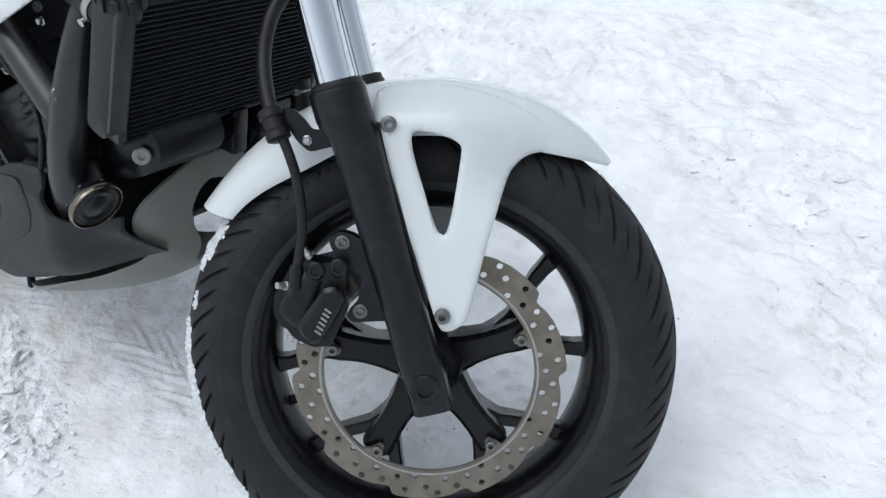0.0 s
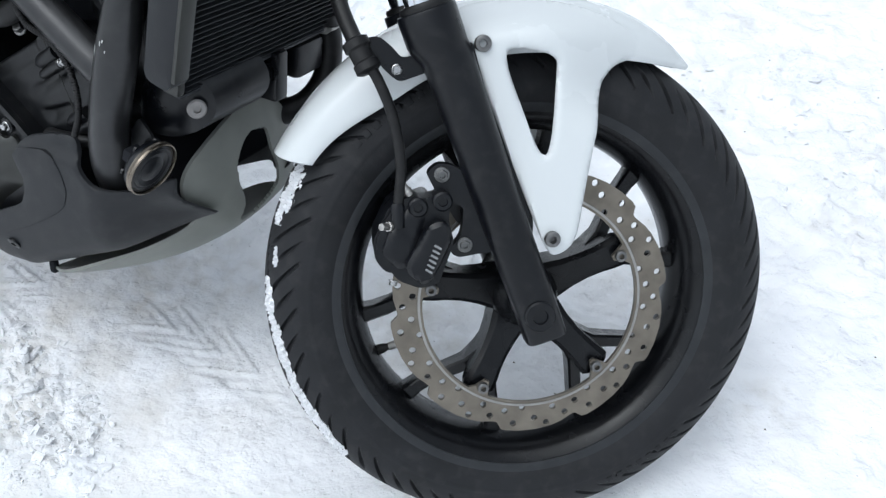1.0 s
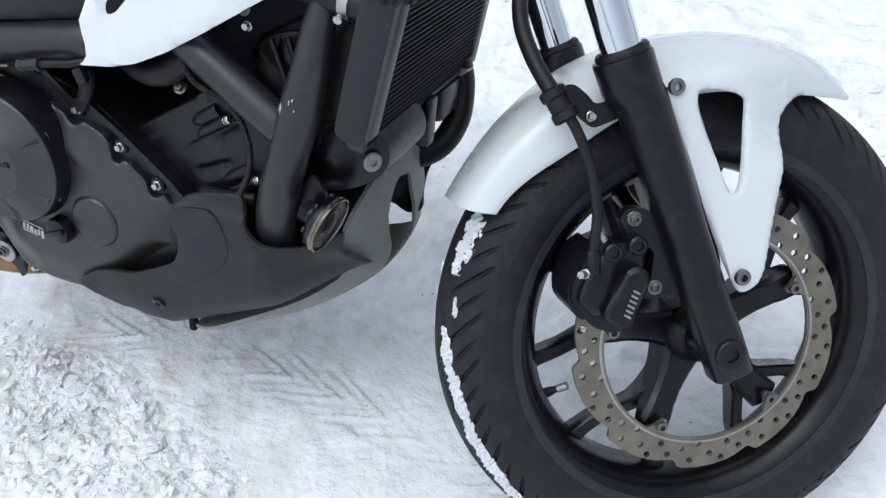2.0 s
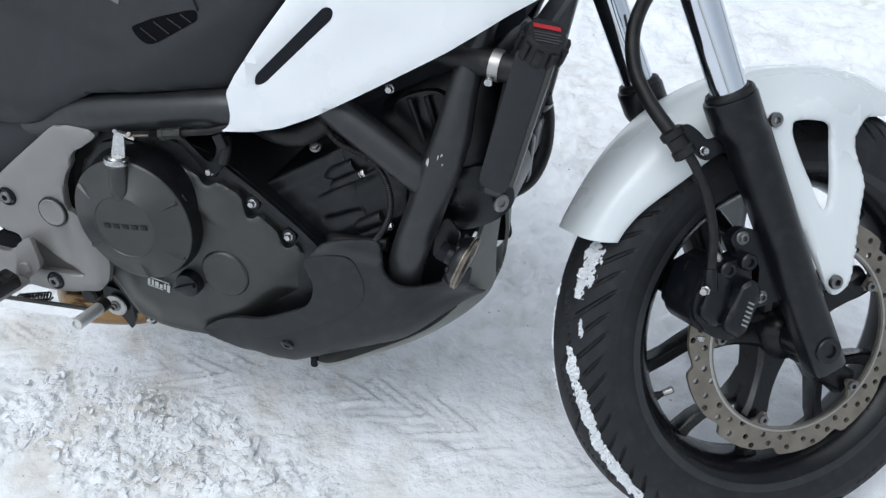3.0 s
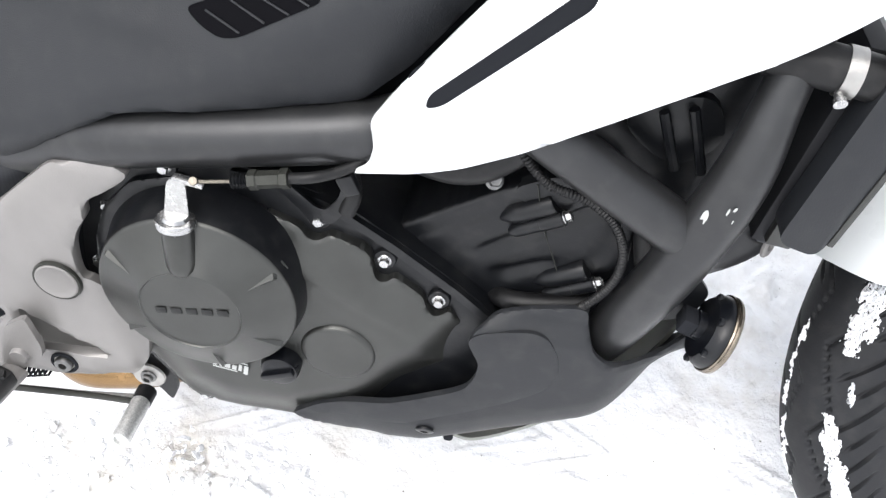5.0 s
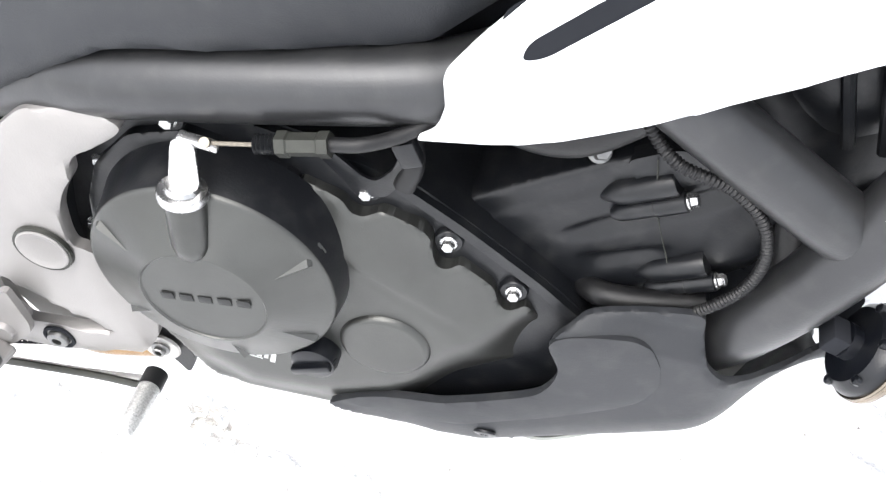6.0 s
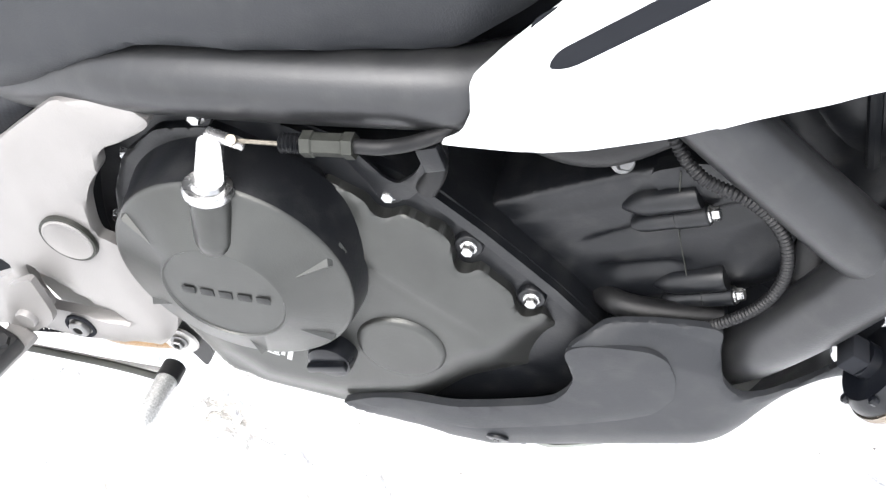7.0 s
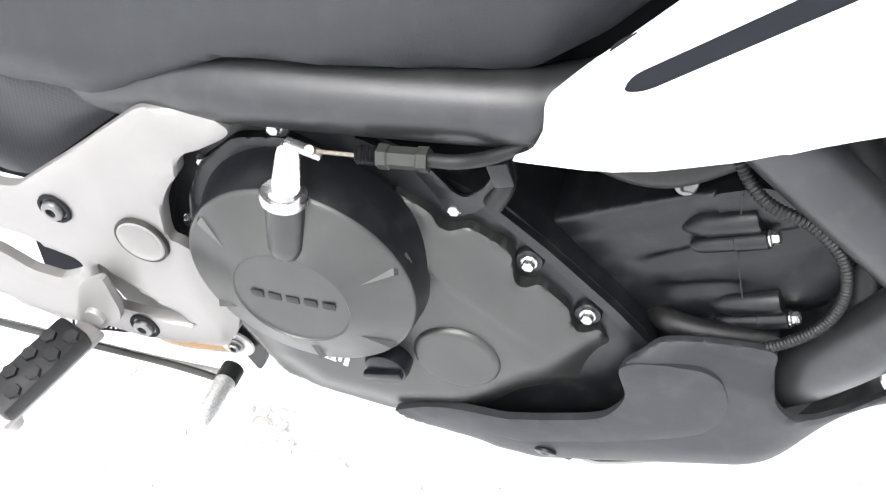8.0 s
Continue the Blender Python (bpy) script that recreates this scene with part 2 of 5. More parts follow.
def sockethead(r=0.008, head=0.006, seg=24):
    """A domed cap screw with a hexagon socket, towards +z."""
    bm = lathe([(r, 0), (r, head * 0.55), (r * 0.92, head * 0.85), (r * 0.7, head), (r * 0.46, head)], seg=seg, close=False)
    top = [v for v in bm.verts if abs(v.co.z - head) < 1e-6 and v.co.xy.length < r * 0.5]
    low = [bm.verts.new((v.co.x * 0.92, v.co.y * 0.92, head * -0.3)) for v in top]
    for i in range(len(top)):
        j = (i + 1) % len(top)
        bm.faces.new((top[i], top[j], low[j], low[i]))
    bm.faces.new(low)
    return bm


def data_of(bm, material, angle=35):
    me = finish(bm, angle)
    me.materials.append(material)
    return me


def at(p, axis, spin=0.0):
    return Matrix.Translation(p) @ frame_of(axis) @ pose(0, 0, 0, 0, 0, spin)


BOLT = data_of(hexbolt(0.0046, 0.0058, 1.32, False), M_ZINC)
BOLT_S = data_of(hexbolt(0.0045, 0.006, 1.25, False), M_ZINC)
BOLT_BIG = data_of(hexbolt(0.0060, 0.006, 1.40, True), M_SCREW)
CAP_SCREW = data_of(sockethead(0.0088, 0.006), M_SCREW)
DISC_BOLT = data_of(sockethead(0.0068, 0.0055), M_SCREW)
RIGHT = (0, -1, 0)


# ---- snow-covered ground ----
def snow_material():
    m = bpy.data.materials.new("trampled_snow")
    m.use_nodes = True
    n, l = m.node_tree.nodes, m.node_tree.links
    b = n["Principled BSDF"]
    tc = n.new("ShaderNodeTexCoord")

    def noise_tex(scale, detail=6.0):
        t = n.new("ShaderNodeTexNoise")
        t.inputs["Scale"].default_value, t.inputs["Detail"].default_value = scale, detail
        l.new(tc.outputs["Object"], t.inputs["Vector"])
        return t

    def remap(src, a, z, lo=0.0, hi=1.0):
        r = n.new("ShaderNodeMapRange")
        r.inputs["From Min"].default_value, r.inputs["From Max"].default_value = a, z
        r.inputs["To Min"].default_value, r.inputs["To Max"].default_value = lo, hi
        l.new(src, r.inputs["Value"])
        return r.outputs[0]

    def mixed(fac, a, colour):
        x = n.new("ShaderNodeMix")
        x.data_type = 'RGBA'
        l.new(fac, x.inputs["Factor"])
        if isinstance(a, tuple):
            x.inputs["A"].default_value = a
        else:
            l.new(a, x.inputs["A"])
        x.inputs["B"].default_value = colour
        return x.outputs["Result"]

    big, mid, fine, grit = noise_tex(3.6), noise_tex(14.0), noise_tex(70.0), noise_tex(260.0, 3.0)
    patchy = noise_tex(26.0, 8.0)
    c = mixed(remap(mid.outputs["Fac"], 0.35, 0.75), (0.86, 0.87, 0.89, 1), (0.75, 0.765, 0.795, 1))
    dirt = n.new("ShaderNodeMath")
    dirt.operation = 'MULTIPLY'
    l.new(remap(big.outputs["Fac"], 0.47, 0.68), dirt.inputs[0])
    l.new(remap(patchy.outputs["Fac"], 0.42, 0.72, 0.0, 0.60), dirt.inputs[1])
    c = mixed(dirt.outputs[0], c, (0.44, 0.40, 0.33, 1))
    c = mixed(remap(grit.outputs["Fac"], 0.70, 0.76, 0.0, 0.55), c, (0.20, 0.18, 0.16, 1))
    # brown grit trodden in along one stretch beside the wheels
    off = n.new("ShaderNodeVectorMath")
    off.operation = 'SUBTRACT'
    off.inputs[1].default_value = (-1.0, -0.16, 0.0)
    l.new(tc.outputs["Object"], off.inputs[0])
    sq = n.new("ShaderNodeVectorMath")
    sq.operation = 'MULTIPLY'
    sq.inputs[1].default_value = (1.5, 3.6, 0.0)
    l.new(off.outputs[0], sq.inputs[0])
    ln = n.new("ShaderNodeVectorMath")
    ln.operation = 'LENGTH'
    l.new(sq.outputs[0], ln.inputs[0])
    spread = n.new("ShaderNodeMath")
    spread.operation = 'MULTIPLY'
    l.new(remap(ln.outputs["Value"], 1.25, 0.35), spread.inputs[0])
    streak = noise_tex(9.0, 9.0)
    l.new(remap(streak.outputs["Fac"], 0.42, 0.68, 0.0, 0.75), spread.inputs[1])
    c = mixed(spread.outputs[0], c, (0.56, 0.525, 0.465, 1))
    l.new(c, b.inputs["Base Color"])
    b.inputs["Roughness"].default_value = 0.62
    b.inputs["Specular IOR Level"].default_value = 0.25
    add = n.new("ShaderNodeMath")
    add.operation = 'MULTIPLY_ADD'
    l.new(fine.outputs["Fac"], add.inputs[0])
    add.inputs[1].default_value = 2.0
    l.new(grit.outputs["Fac"], add.inputs[2])
    # small broken flakes, each tilted its own way, lying in patches
    wob = n.new("ShaderNodeVectorMath")
    wob.operation = 'MULTIPLY_ADD'
    l.new(noise_tex(38.0, 4.0).outputs["Color"], wob.inputs[0])
    wob.inputs[1].default_value = (0.030, 0.030, 0.0)
    l.new(tc.outputs["Object"], wob.inputs[2])
    flake = n.new("ShaderNodeTexVoronoi")
    flake.inputs["Scale"].default_value = 95.0
    flake.inputs["Randomness"].default_value = 1.0
    l.new(wob.outputs[0], flake.inputs["Vector"])
    sep = n.new("ShaderNodeSeparateColor")
    l.new(flake.outputs["Color"], sep.inputs[0])
    patch = n.new("ShaderNodeMath")
    patch.operation = 'MULTIPLY'
    l.new(remap(noise_tex(5.0, 7.0).outputs["Fac"], 0.50, 0.66), patch.inputs[0])
    l.new(sep.outputs[0], patch.inputs[1])
    crust = noise_tex(30.0, 9.0)
    crust.inputs["Roughness"].default_value = 0.55
    bp0 = n.new("ShaderNodeBump")
    bp0.inputs["Strength"].default_value, bp0.inputs["Distance"].default_value = 0.65, 0.014
    l.new(crust.outputs["Fac"], bp0.inputs["Height"])
    bp1 = n.new("ShaderNodeBump")
    bp1.inputs["Strength"].default_value, bp1.inputs["Distance"].default_value = 1.0, 0.012
    l.new(bp0.outputs[0], bp1.inputs["Normal"])
    l.new(patch.outputs[0], bp1.inputs["Height"])
    bp = n.new("ShaderNodeBump")
    l.new(bp1.outputs[0], bp.inputs["Normal"])
    bp.inputs["Strength"].default_value, bp.inputs["Distance"].default_value = 0.16, 0.003
    l.new(add.outputs[0], bp.inputs["Height"])
    l.new(bp.outputs[0], b.inputs["Normal"])
    return m


M_SNOW = snow_material()


def tread_mark(x, y):
    """Chevron prints that a tyre left along a slightly bent line: sharp little ridges between shallow pads."""
    w = y + 0.056 - 0.028 * math.exp(-((x + 0.60) / 0.22) ** 2) + 0.05 * max(0.0, -0.85 - x)
    if not -1.45 < x < -0.12 or abs(w) > 0.050:
        return 0.0
    k = (x + 2.6 * abs(w) + 0.014 * noise.noise(V((x * 9, w * 9, 0)))) % 0.088
    fade = smooth01((0.050 - abs(w)) / 0.015) * smooth01((noise.noise(V((x * 3.0, w * 4, 1.7))) + 0.45) / 0.4)
    return fade * (0.0150 * math.exp(-((k - 0.024) / 0.0095) ** 2) * max(0.0, 0.6 * noise.noise(V((x * 12, w * 14, 5.0))) + 0.60) - 0.0080 + 0.0050 * smooth01(k / 0.088))


def plates(p, s, seed):
    """Broken flakes: each cell lies at its own height and tilt."""
    d, c = noise.voronoi(p * s + V((seed, seed * 0.7, 0)))
    h = noise.cell(c[0] * 7.3)
    tilt = (p * s + V((seed, seed * 0.7, 0)) - c[0])
    edge = smooth01((d[1] - d[0]) / 0.22)
    return edge * (0.35 + 0.65 * abs(h)) + 0.5 * (tilt.x * noise.cell(c[0] * 3.1) + tilt.y * noise.cell(c[0] * 5.7)) * edge


def ground_height(x, y):
    near = math.exp(-((x + 0.3) ** 2 + (y - 0.3) ** 2) / 9.0)
    p = V((x, y, 0.0))
    h = 0.018 * noise.noise(p * 1.6) + 0.010 * noise.noise(p * 4.6 + V((7, 0, 0)))
    # trampled ground beyond the machine: soft dents and ridges
    far = smooth01((y - 0.02 + 0.45 * max(0.0, x + 0.1)) / 0.25)
    bent = p + 0.05 * V((noise.noise(p * 5.0), noise.noise(p * 5.0 + V((9, 1, 0))), 0))
    bent2 = p + 0.10 * V((noise.noise(p * 3.0 + V((4, 4, 0))), noise.noise(p * 3.4 + V((1, 8, 0))), 0))
    rough = smooth01((noise.noise(p * 2.1 + V((3, 9, 0))) + 0.45) / 0.6)
    lumps = 0.009 * noise.noise(bent2 * 7.0) + 0.006 * noise.noise(bent * 15.0) + 0.005 * noise.noise(bent * 31.0) + 0.004 * noise.noise(p * 63.0)
    h += far * ((0.55 + 1.3 * rough) * lumps + rough * 0.010 * max(0.0, plates(bent, 40.0, 3.0) - 0.50) + 0.006 * rough * max(0.0, plates(bent, 17.0, 8.0) - 0.55))
    # crumbled flakes beside the machine, packed smooth in between
    band = math.exp(-(((x + 0.98) / 0.36) ** 2 + ((y + 0.20 + 0.12 * (x + 0.98)) / 0.13) ** 2)) + 0.8 * math.exp(-(((x + 0.72) / 0.20) ** 2 + ((y + 0.27) / 0.06) ** 2))
    k = smooth01((band + 0.5 * noise.noise(p * 6.0) - 0.30) / 0.4)
    if k > 0.01:
        h += k * (0.013 * max(0.0, plates(bent, 40.0, 1.0) - 0.30) + 0.010 * max(0.0, plates(bent, 21.0, 2.0) - 0.45) + 0.006 * max(0.0, plates(bent, 80.0, 5.0) - 0.3) + 0.007 * noise.noise(bent * 20.0) - 0.002)
    h += tread_mark(x, y) * (1 - 0.6 * k)
    h += 0.0022 * noise.noise(p * 30.0) + 0.0014 * noise.noise(p * 75.0)
    # settled under the front tyre
    d = math.hypot(x - 0.085, y + 0.02)
    h *= 1 - 0.85 * math.exp(-(d / 0.16) ** 2)
    return (h - 0.004) * near


def axis_steps(inner):
    lo, hi = inner[0], inner[-1]
    out, s = [], 0.010
    while not out or out[-1] < 400:
        s *= 1.35
        out.append((out[-1] if out else 0) + s)
    return [lo - o for o in reversed(out)] + inner + [hi + o for o in out]


def build_ground():
    xs = axis_steps(list(np.arange(-1.70, -1.40, 0.012)) + list(np.arange(-1.40, -0.25, 0.0046)) + list(np.arange(-0.25, 1.10, 0.0075)))
    ys = axis_steps(list(np.arange(-0.60, -0.42, 0.010)) + list(np.arange(-0.42, 0.12, 0.0046)) + list(np.arange(0.12, 0.9, 0.0075)) + list(np.arange(0.9, 2.1, 0.012)))
    nx, ny = len(xs), len(ys)
    verts = [(x, y, ground_height(x, y) if abs(x) < 30 and abs(y) < 30 else 0.0) for y in ys for x in xs]
    faces = [(j * nx + i, j * nx + i + 1, (j + 1) * nx + i + 1, (j + 1) * nx + i) for j in range(ny - 1) for i in range(nx - 1)]
    me = bpy.data.meshes.new("ground")
    me.from_pydata(verts, [], faces)
    me.polygons.foreach_set("use_smooth", [True] * len(faces))
    me.materials.append(M_SNOW)
    return tagged(new("ground", me), "trampled white snow with tyre prints and brownish dirt", "snow", kind="structure")


build_ground()


def crumble(x, y):
    """How thickly broken flakes lie at a place, 0 to 1."""
    p = V((x, y, 0.0))
    band = math.exp(-(((x + 0.98) / 0.36) ** 2 + ((y + 0.20 + 0.12 * (x + 0.98)) / 0.13) ** 2)) + 0.8 * math.exp(-(((x + 0.72) / 0.20) ** 2 + ((y + 0.27) / 0.06) ** 2))
    near = smooth01((band + 0.6 * noise.noise(p * 7.0) - 0.25) / 0.4)
    far = smooth01((y - 0.05 + 0.45 * max(0.0, x + 0.1)) / 0.25)
    return max(near, 0.75 * far * smooth01((noise.noise(p * 2.3 + V((3, 9, 0))) + 0.7 * noise.noise(p * 8.0) - 0.22) / 0.3))


def snow_crumbs():
    """Loose angular flakes of broken snow, uncountable, in one mesh."""
    rng = random.Random(4)
    ico = bmesh.new()
    bmesh.ops.create_icosphere(ico, subdivisions=1, radius=1.0)
    base = [v.co.copy() for v in ico.verts]
    tris = [[v.index for v in f.verts] for f in ico.faces]
    ico.free()
    verts, faces = [], []
    made = 0
    while made < 3200:
        x, y = (rng.uniform(-1.55, -0.35), rng.uniform(-0.50, 0.05)) if rng.random() < 0.30 else (rng.uniform(-1.0, 1.7), rng.uniform(-0.35, 2.0))
        if rng.random() > crumble(x, y):
            continue
        made += 1
        k = min(0.0105, 0.0016 + rng.expovariate(1 / 0.0021))
        m = Matrix.Translation((x, y, ground_height(x, y) + k * 0.02)) @ Euler((rng.gauss(0, 0.45), rng.gauss(0, 0.45), rng.uniform(0, 6.3))).to_matrix().to_4x4() @ Matrix.Diagonal((k * rng.uniform(0.8, 1.7), k * rng.uniform(0.6, 1.2), k * rng.uniform(0.20, 0.45), 1))
        start = len(verts)
        verts += [m @ (v * (1 + 0.32 * rng.uniform(-1, 1))) for v in base]
        faces += [[start + i for i in f] for f in tris]
    me = bpy.data.meshes.new("flakes")
    me.from_pydata(verts, [], faces)
    me.materials.append(M_SNOWBIT)
    return tagged(new("snow_crumbs", me), "loose crumbs and flakes of broken white snow", "snow", kind="stuff")


def grit():
    """Fine dark grit scattered over the snow, uncountable, in one mesh."""
    rng = random.Random(9)
    verts, faces = [], []
    for i in range(420):
        x, y = rng.uniform(-1.3, 1.6), rng.uniform(-0.45, 1.9)
        k = min(0.0021, 0.0007 + rng.expovariate(1 / 0.0007))
        z = ground_height(x, y) + 0.0008
        a = rng.uniform(0, 6.3)
        start = len(verts)
        for j in range(4):
            verts.append((x + k * rng.uniform(0.6, 1.4) * math.cos(a + j * 1.57), y + k * rng.uniform(0.5, 1.1) * math.sin(a + j * 1.57), z))
        verts.append((x, y, z + k * 0.8))
        faces += [(start + j, start + (j + 1) % 4, start + 4) for j in range(4)] + [(start + 3, start + 2, start + 1, start)]
    me = bpy.data.meshes.new("grit")
    me.from_pydata(verts, [], faces)
    me.materials.append(mat("dark_grit", (0.11, 0.095, 0.08), 0.8))
    return tagged(new("grit", me), "fine dark grit scattered over the snow", "grit", kind="stuff")


grit()
snow_crumbs()

# ---- the motorcycle: its own frame (x ahead, y to its left, z up through it) and the steered front ----
def basis(x, y, z, o):
    x, y, z = V(x).normalized(), V(y).normalized(), V(z).normalized()
    return Matrix(((x.x, y.x, z.x, o[0]), (x.y, y.y, z.y, o[1]), (x.z, y.z, z.z, o[2]), (0, 0, 0, 1)))


BODY = basis((0.99895, 0.0, -0.0458), (-0.01023, 0.97475, -0.22308), (0.04464, 0.22332, 0.97372), (-0.0400, -0.0446, -0.0128))
STEERED = basis((0.73133, 0.6538, 0.19416), (-0.51644, 0.71681, -0.46848), (-0.44547, 0.24235, 0.86187), (-0.0351, 0.0487, 0.2694))
FRONT = BODY.inverted() @ STEERED

bike = tagged(new("motorcycle"), "white and black motorcycle parked leaning on snow, handlebar turned", "motorcycle")
bike.matrix_world = BODY


def front_piece(name, me, parent, p, axis, spin=0.0, label=""):
    return piece(name, me, parent, FRONT @ at(p, axis, spin), label)


# front wheel: tyre
R_C, T_R, T_Y = 0.2475, 0.0545, 0.0605


def tyre_point(th, phi, lift=0.0):
    r = R_C + (T_R + lift) * math.cos(phi)
    return V((r * math.cos(th), (T_Y + lift) * math.sin(phi), r * math.sin(th)))


def groove(th, phi):
    """Depth of the tread: leaf-shaped slanted cuts on the shoulder, long and short by turns, and a looping line near the crown."""
    n = 62
    s = abs(phi)
    off = 0.5 if phi > 0 else 0.0
    turn = th / (2 * math.pi) * n + off
    d = 0.0
    if 0.30 < s < 1.45:
        c = -1.55 * (s - 0.22) - 0.4 * (s - 0.22) ** 2
        k = (turn - c + 0.5) % 1.0 - 0.5
        long_cut = round(turn - c) % 2 == 0
        a, b = (0.40, 1.40) if long_cut else (0.70, 1.30)
        body = smooth01((s - a) / 0.16) * smooth01((b - s) / 0.30)
        if body > 0.0:
            w = 0.10 * body
            d = max(d, body * max(0.0, 1 - max(0.0, abs(k) - w) / 0.05))
    loop = (th / (2 * math.pi) * 20 + off) % 1.0
    mid = 0.14 + 0.34 * (loop / 0.72 if loop < 0.72 else (1 - loop) / 0.28)
    zz = abs(s - mid) / (1.0 if loop < 0.72 else 1.8)
    if zz < 0.030:
        d = max(d, 0.9 * (1 - zz / 0.030))
    return d


def build_tyre():
    bm = bmesh.new()
    nt, ns = 1984, 84
    grid = []
    for i in range(nt):
        th = 2 * math.pi * i / nt
        row = []
        for j in range(ns + 1):
            phi = radians(-116 + 232 * j / ns)
            u = max(0.0, min(1.24, abs(phi)) - 0.22)
            shift = -(1.55 * u + 0.4 * u * u) * 2 * math.pi / 62
            lift = -0.0046 * groove(th + shift, phi)
            if 1.50 < abs(phi) < 1.56:
                lift += 0.0008
            row.append(bm.verts.new(tyre_point(th + shift, phi, lift)))
        grid.append(row)
    for i in range(nt):
        a, b = grid[i], grid[(i + 1) % nt]
        for j in range(ns):
            bm.faces.new((a[j], a[j + 1], b[j + 1], b[j]))
    return bm


tyre = part("front_tyre", build_tyre(), M_RUBBER, bike, "black road tyre with slanted grooves and caked snow", FRONT, angle=50)


def tyre_bars():
    """Raised sidewall lettering as plain bars."""
    me = data_of(block((-0.004, -0.0045, 0), (0.004, 0.0045, 0.0012), 0.0004), M_RUBBER)
    for k in range(8):
        for base in (-73, 107):
            th, phi = radians(base - 3.1 * (k - 3.5)), radians(-72)
            p = tyre_point(th, phi, -0.0003)
            nrm = (tyre_point(th, phi, 0.01) - p).normalized()
            tang = V((-math.sin(th), 0, math.cos(th)))
            side = nrm.cross(tang)
            m = Matrix((( tang.x, side.x, nrm.x, p.x), (tang.y, side.y, nrm.y, p.y), (tang.z, side.z, nrm.z, p.z), (0, 0, 0, 1)))
            piece("sidewall_mark", me, tyre, FRONT @ m)


tyre_bars()


def snow_patch(path, width, seed, need=0.0, lift=0.0045):
    """Caked snow along a line over the tread, given in degrees round and across."""
    bm = bmesh.new()
    line = smooth_path([(a, b, 0) for a, b in path], 12)
    t0, t1 = line[0].x, line[-1].x
    nt, nf = int((t1 - t0) / 0.16), int(2 * width / 0.55)
    g, hs = {}, {}
    for i in range(nt + 1):
        u = i / nt
        th = t0 + (t1 - t0) * u
        mid = min(line, key=lambda q: abs(q.x - th)).y + 2.5 * noise.noise(V((th * 0.25, seed, 0)))
        for j in range(nf + 1):
            e = -1 + 2 * j / nf
            phi = mid + e * width
            k = 0.80 * noise.fractal(V((th * 0.30, phi * 0.13, seed)), 0.9, 2.1, 3) + 0.20 * noise.fractal(V((th * 1.1, phi * 0.36, seed + 3)), 0.9, 2.3, 2) + 1.25 * (1 - abs(e)) + 0.5 * min(1.0, 8 * min(u, 1 - u)) - 0.95 - need
            hs[i, j] = k
            g[i, j] = bm.verts.new(tyre_point(radians(th), radians(phi), -0.0015 + (lift + 0.0015) * max(0.0, min(1.0, k * 1.7)) * (0.55 + 0.7 * noise.noise(V((th * 1.3, phi * 0.5, seed))) + 0.6 * noise.noise(V((th * 3.1, phi * 1.1, seed))))))
    for i in range(nt):
        for j in range(nf):
            q = ((i, j), (i + 1, j), (i + 1, j + 1), (i, j + 1))
            if sum(hs[a] > 0.0 for a in q) >= 3:
                bm.faces.new([g[a] for a in q])
    bmesh.ops.delete(bm, geom=[v for v in bm.verts if not v.link_faces], context='VERTS')
    part("snow_patch", bm, M_SNOWBIT, tyre, "patch of caked white snow", FRONT, angle=60)


snow_patch([(156, -24), (160, -29), (166, -35), (172, -39), (182, -42), (193, -44), (204, -40)], 10, 2.0, -0.42)
snow_patch([(129, -26), (134, -30), (139, -30), (144, -27)], 15, 1.0, -0.30)
snow_patch([(148, -37), (150, -39), (153, -41)], 5, 7.0, -0.05)
snow_patch([(134, 20), (160, 24), (190, 22), (220, 20)], 9, 3.0, 0.30, 0.003)
snow_patch([(222, 2), (240, 0), (262, 6)], 12, 4.0, 0.25, 0.003)
snow_patch([(-6, 6), (14, 4), (40, 6)], 9, 5.0, 0.40, 0.003)

# front wheel: rim, spokes, hub
rim_profile = [(0.2215, -0.0535), (0.2285, -0.0535), (0.2290, -0.0500), (0.2180, -0.0470), (0.2080, -0.0330), (0.2010, -0.0280), (0.2010, 0.0280),
               (0.2080, 0.0330), (0.2180, 0.0470), (0.2290, 0.0500), (0.2285, 0.0535), (0.2215, 0.0535), (0.2100, 0.0490), (0.1985, 0.0360), (0.1910, 0.0260),
               (0.1880, 0.0), (0.1910, -0.0260), (0.1985, -0.0360), (0.2100, -0.0490), (0.2215, -0.0535)]
rim = part("front_rim", lathe(rim_profile, (0, 0, 0), (0, 1, 0), 120, close=False), M_RIM, bike, "gloss black cast wheel rim", FRONT)
part("rim_edge", lathe([(0.2140, -0.0522), (0.2215, -0.0548), (0.2290, -0.0545), (0.2300, -0.0510), (0.2140, -0.0505), (0.2140, -0.0522)], (0, 0, 0), (0, 1, 0), 120, close=False), M_LIP, rim, "worn grey rim edge", FRONT)


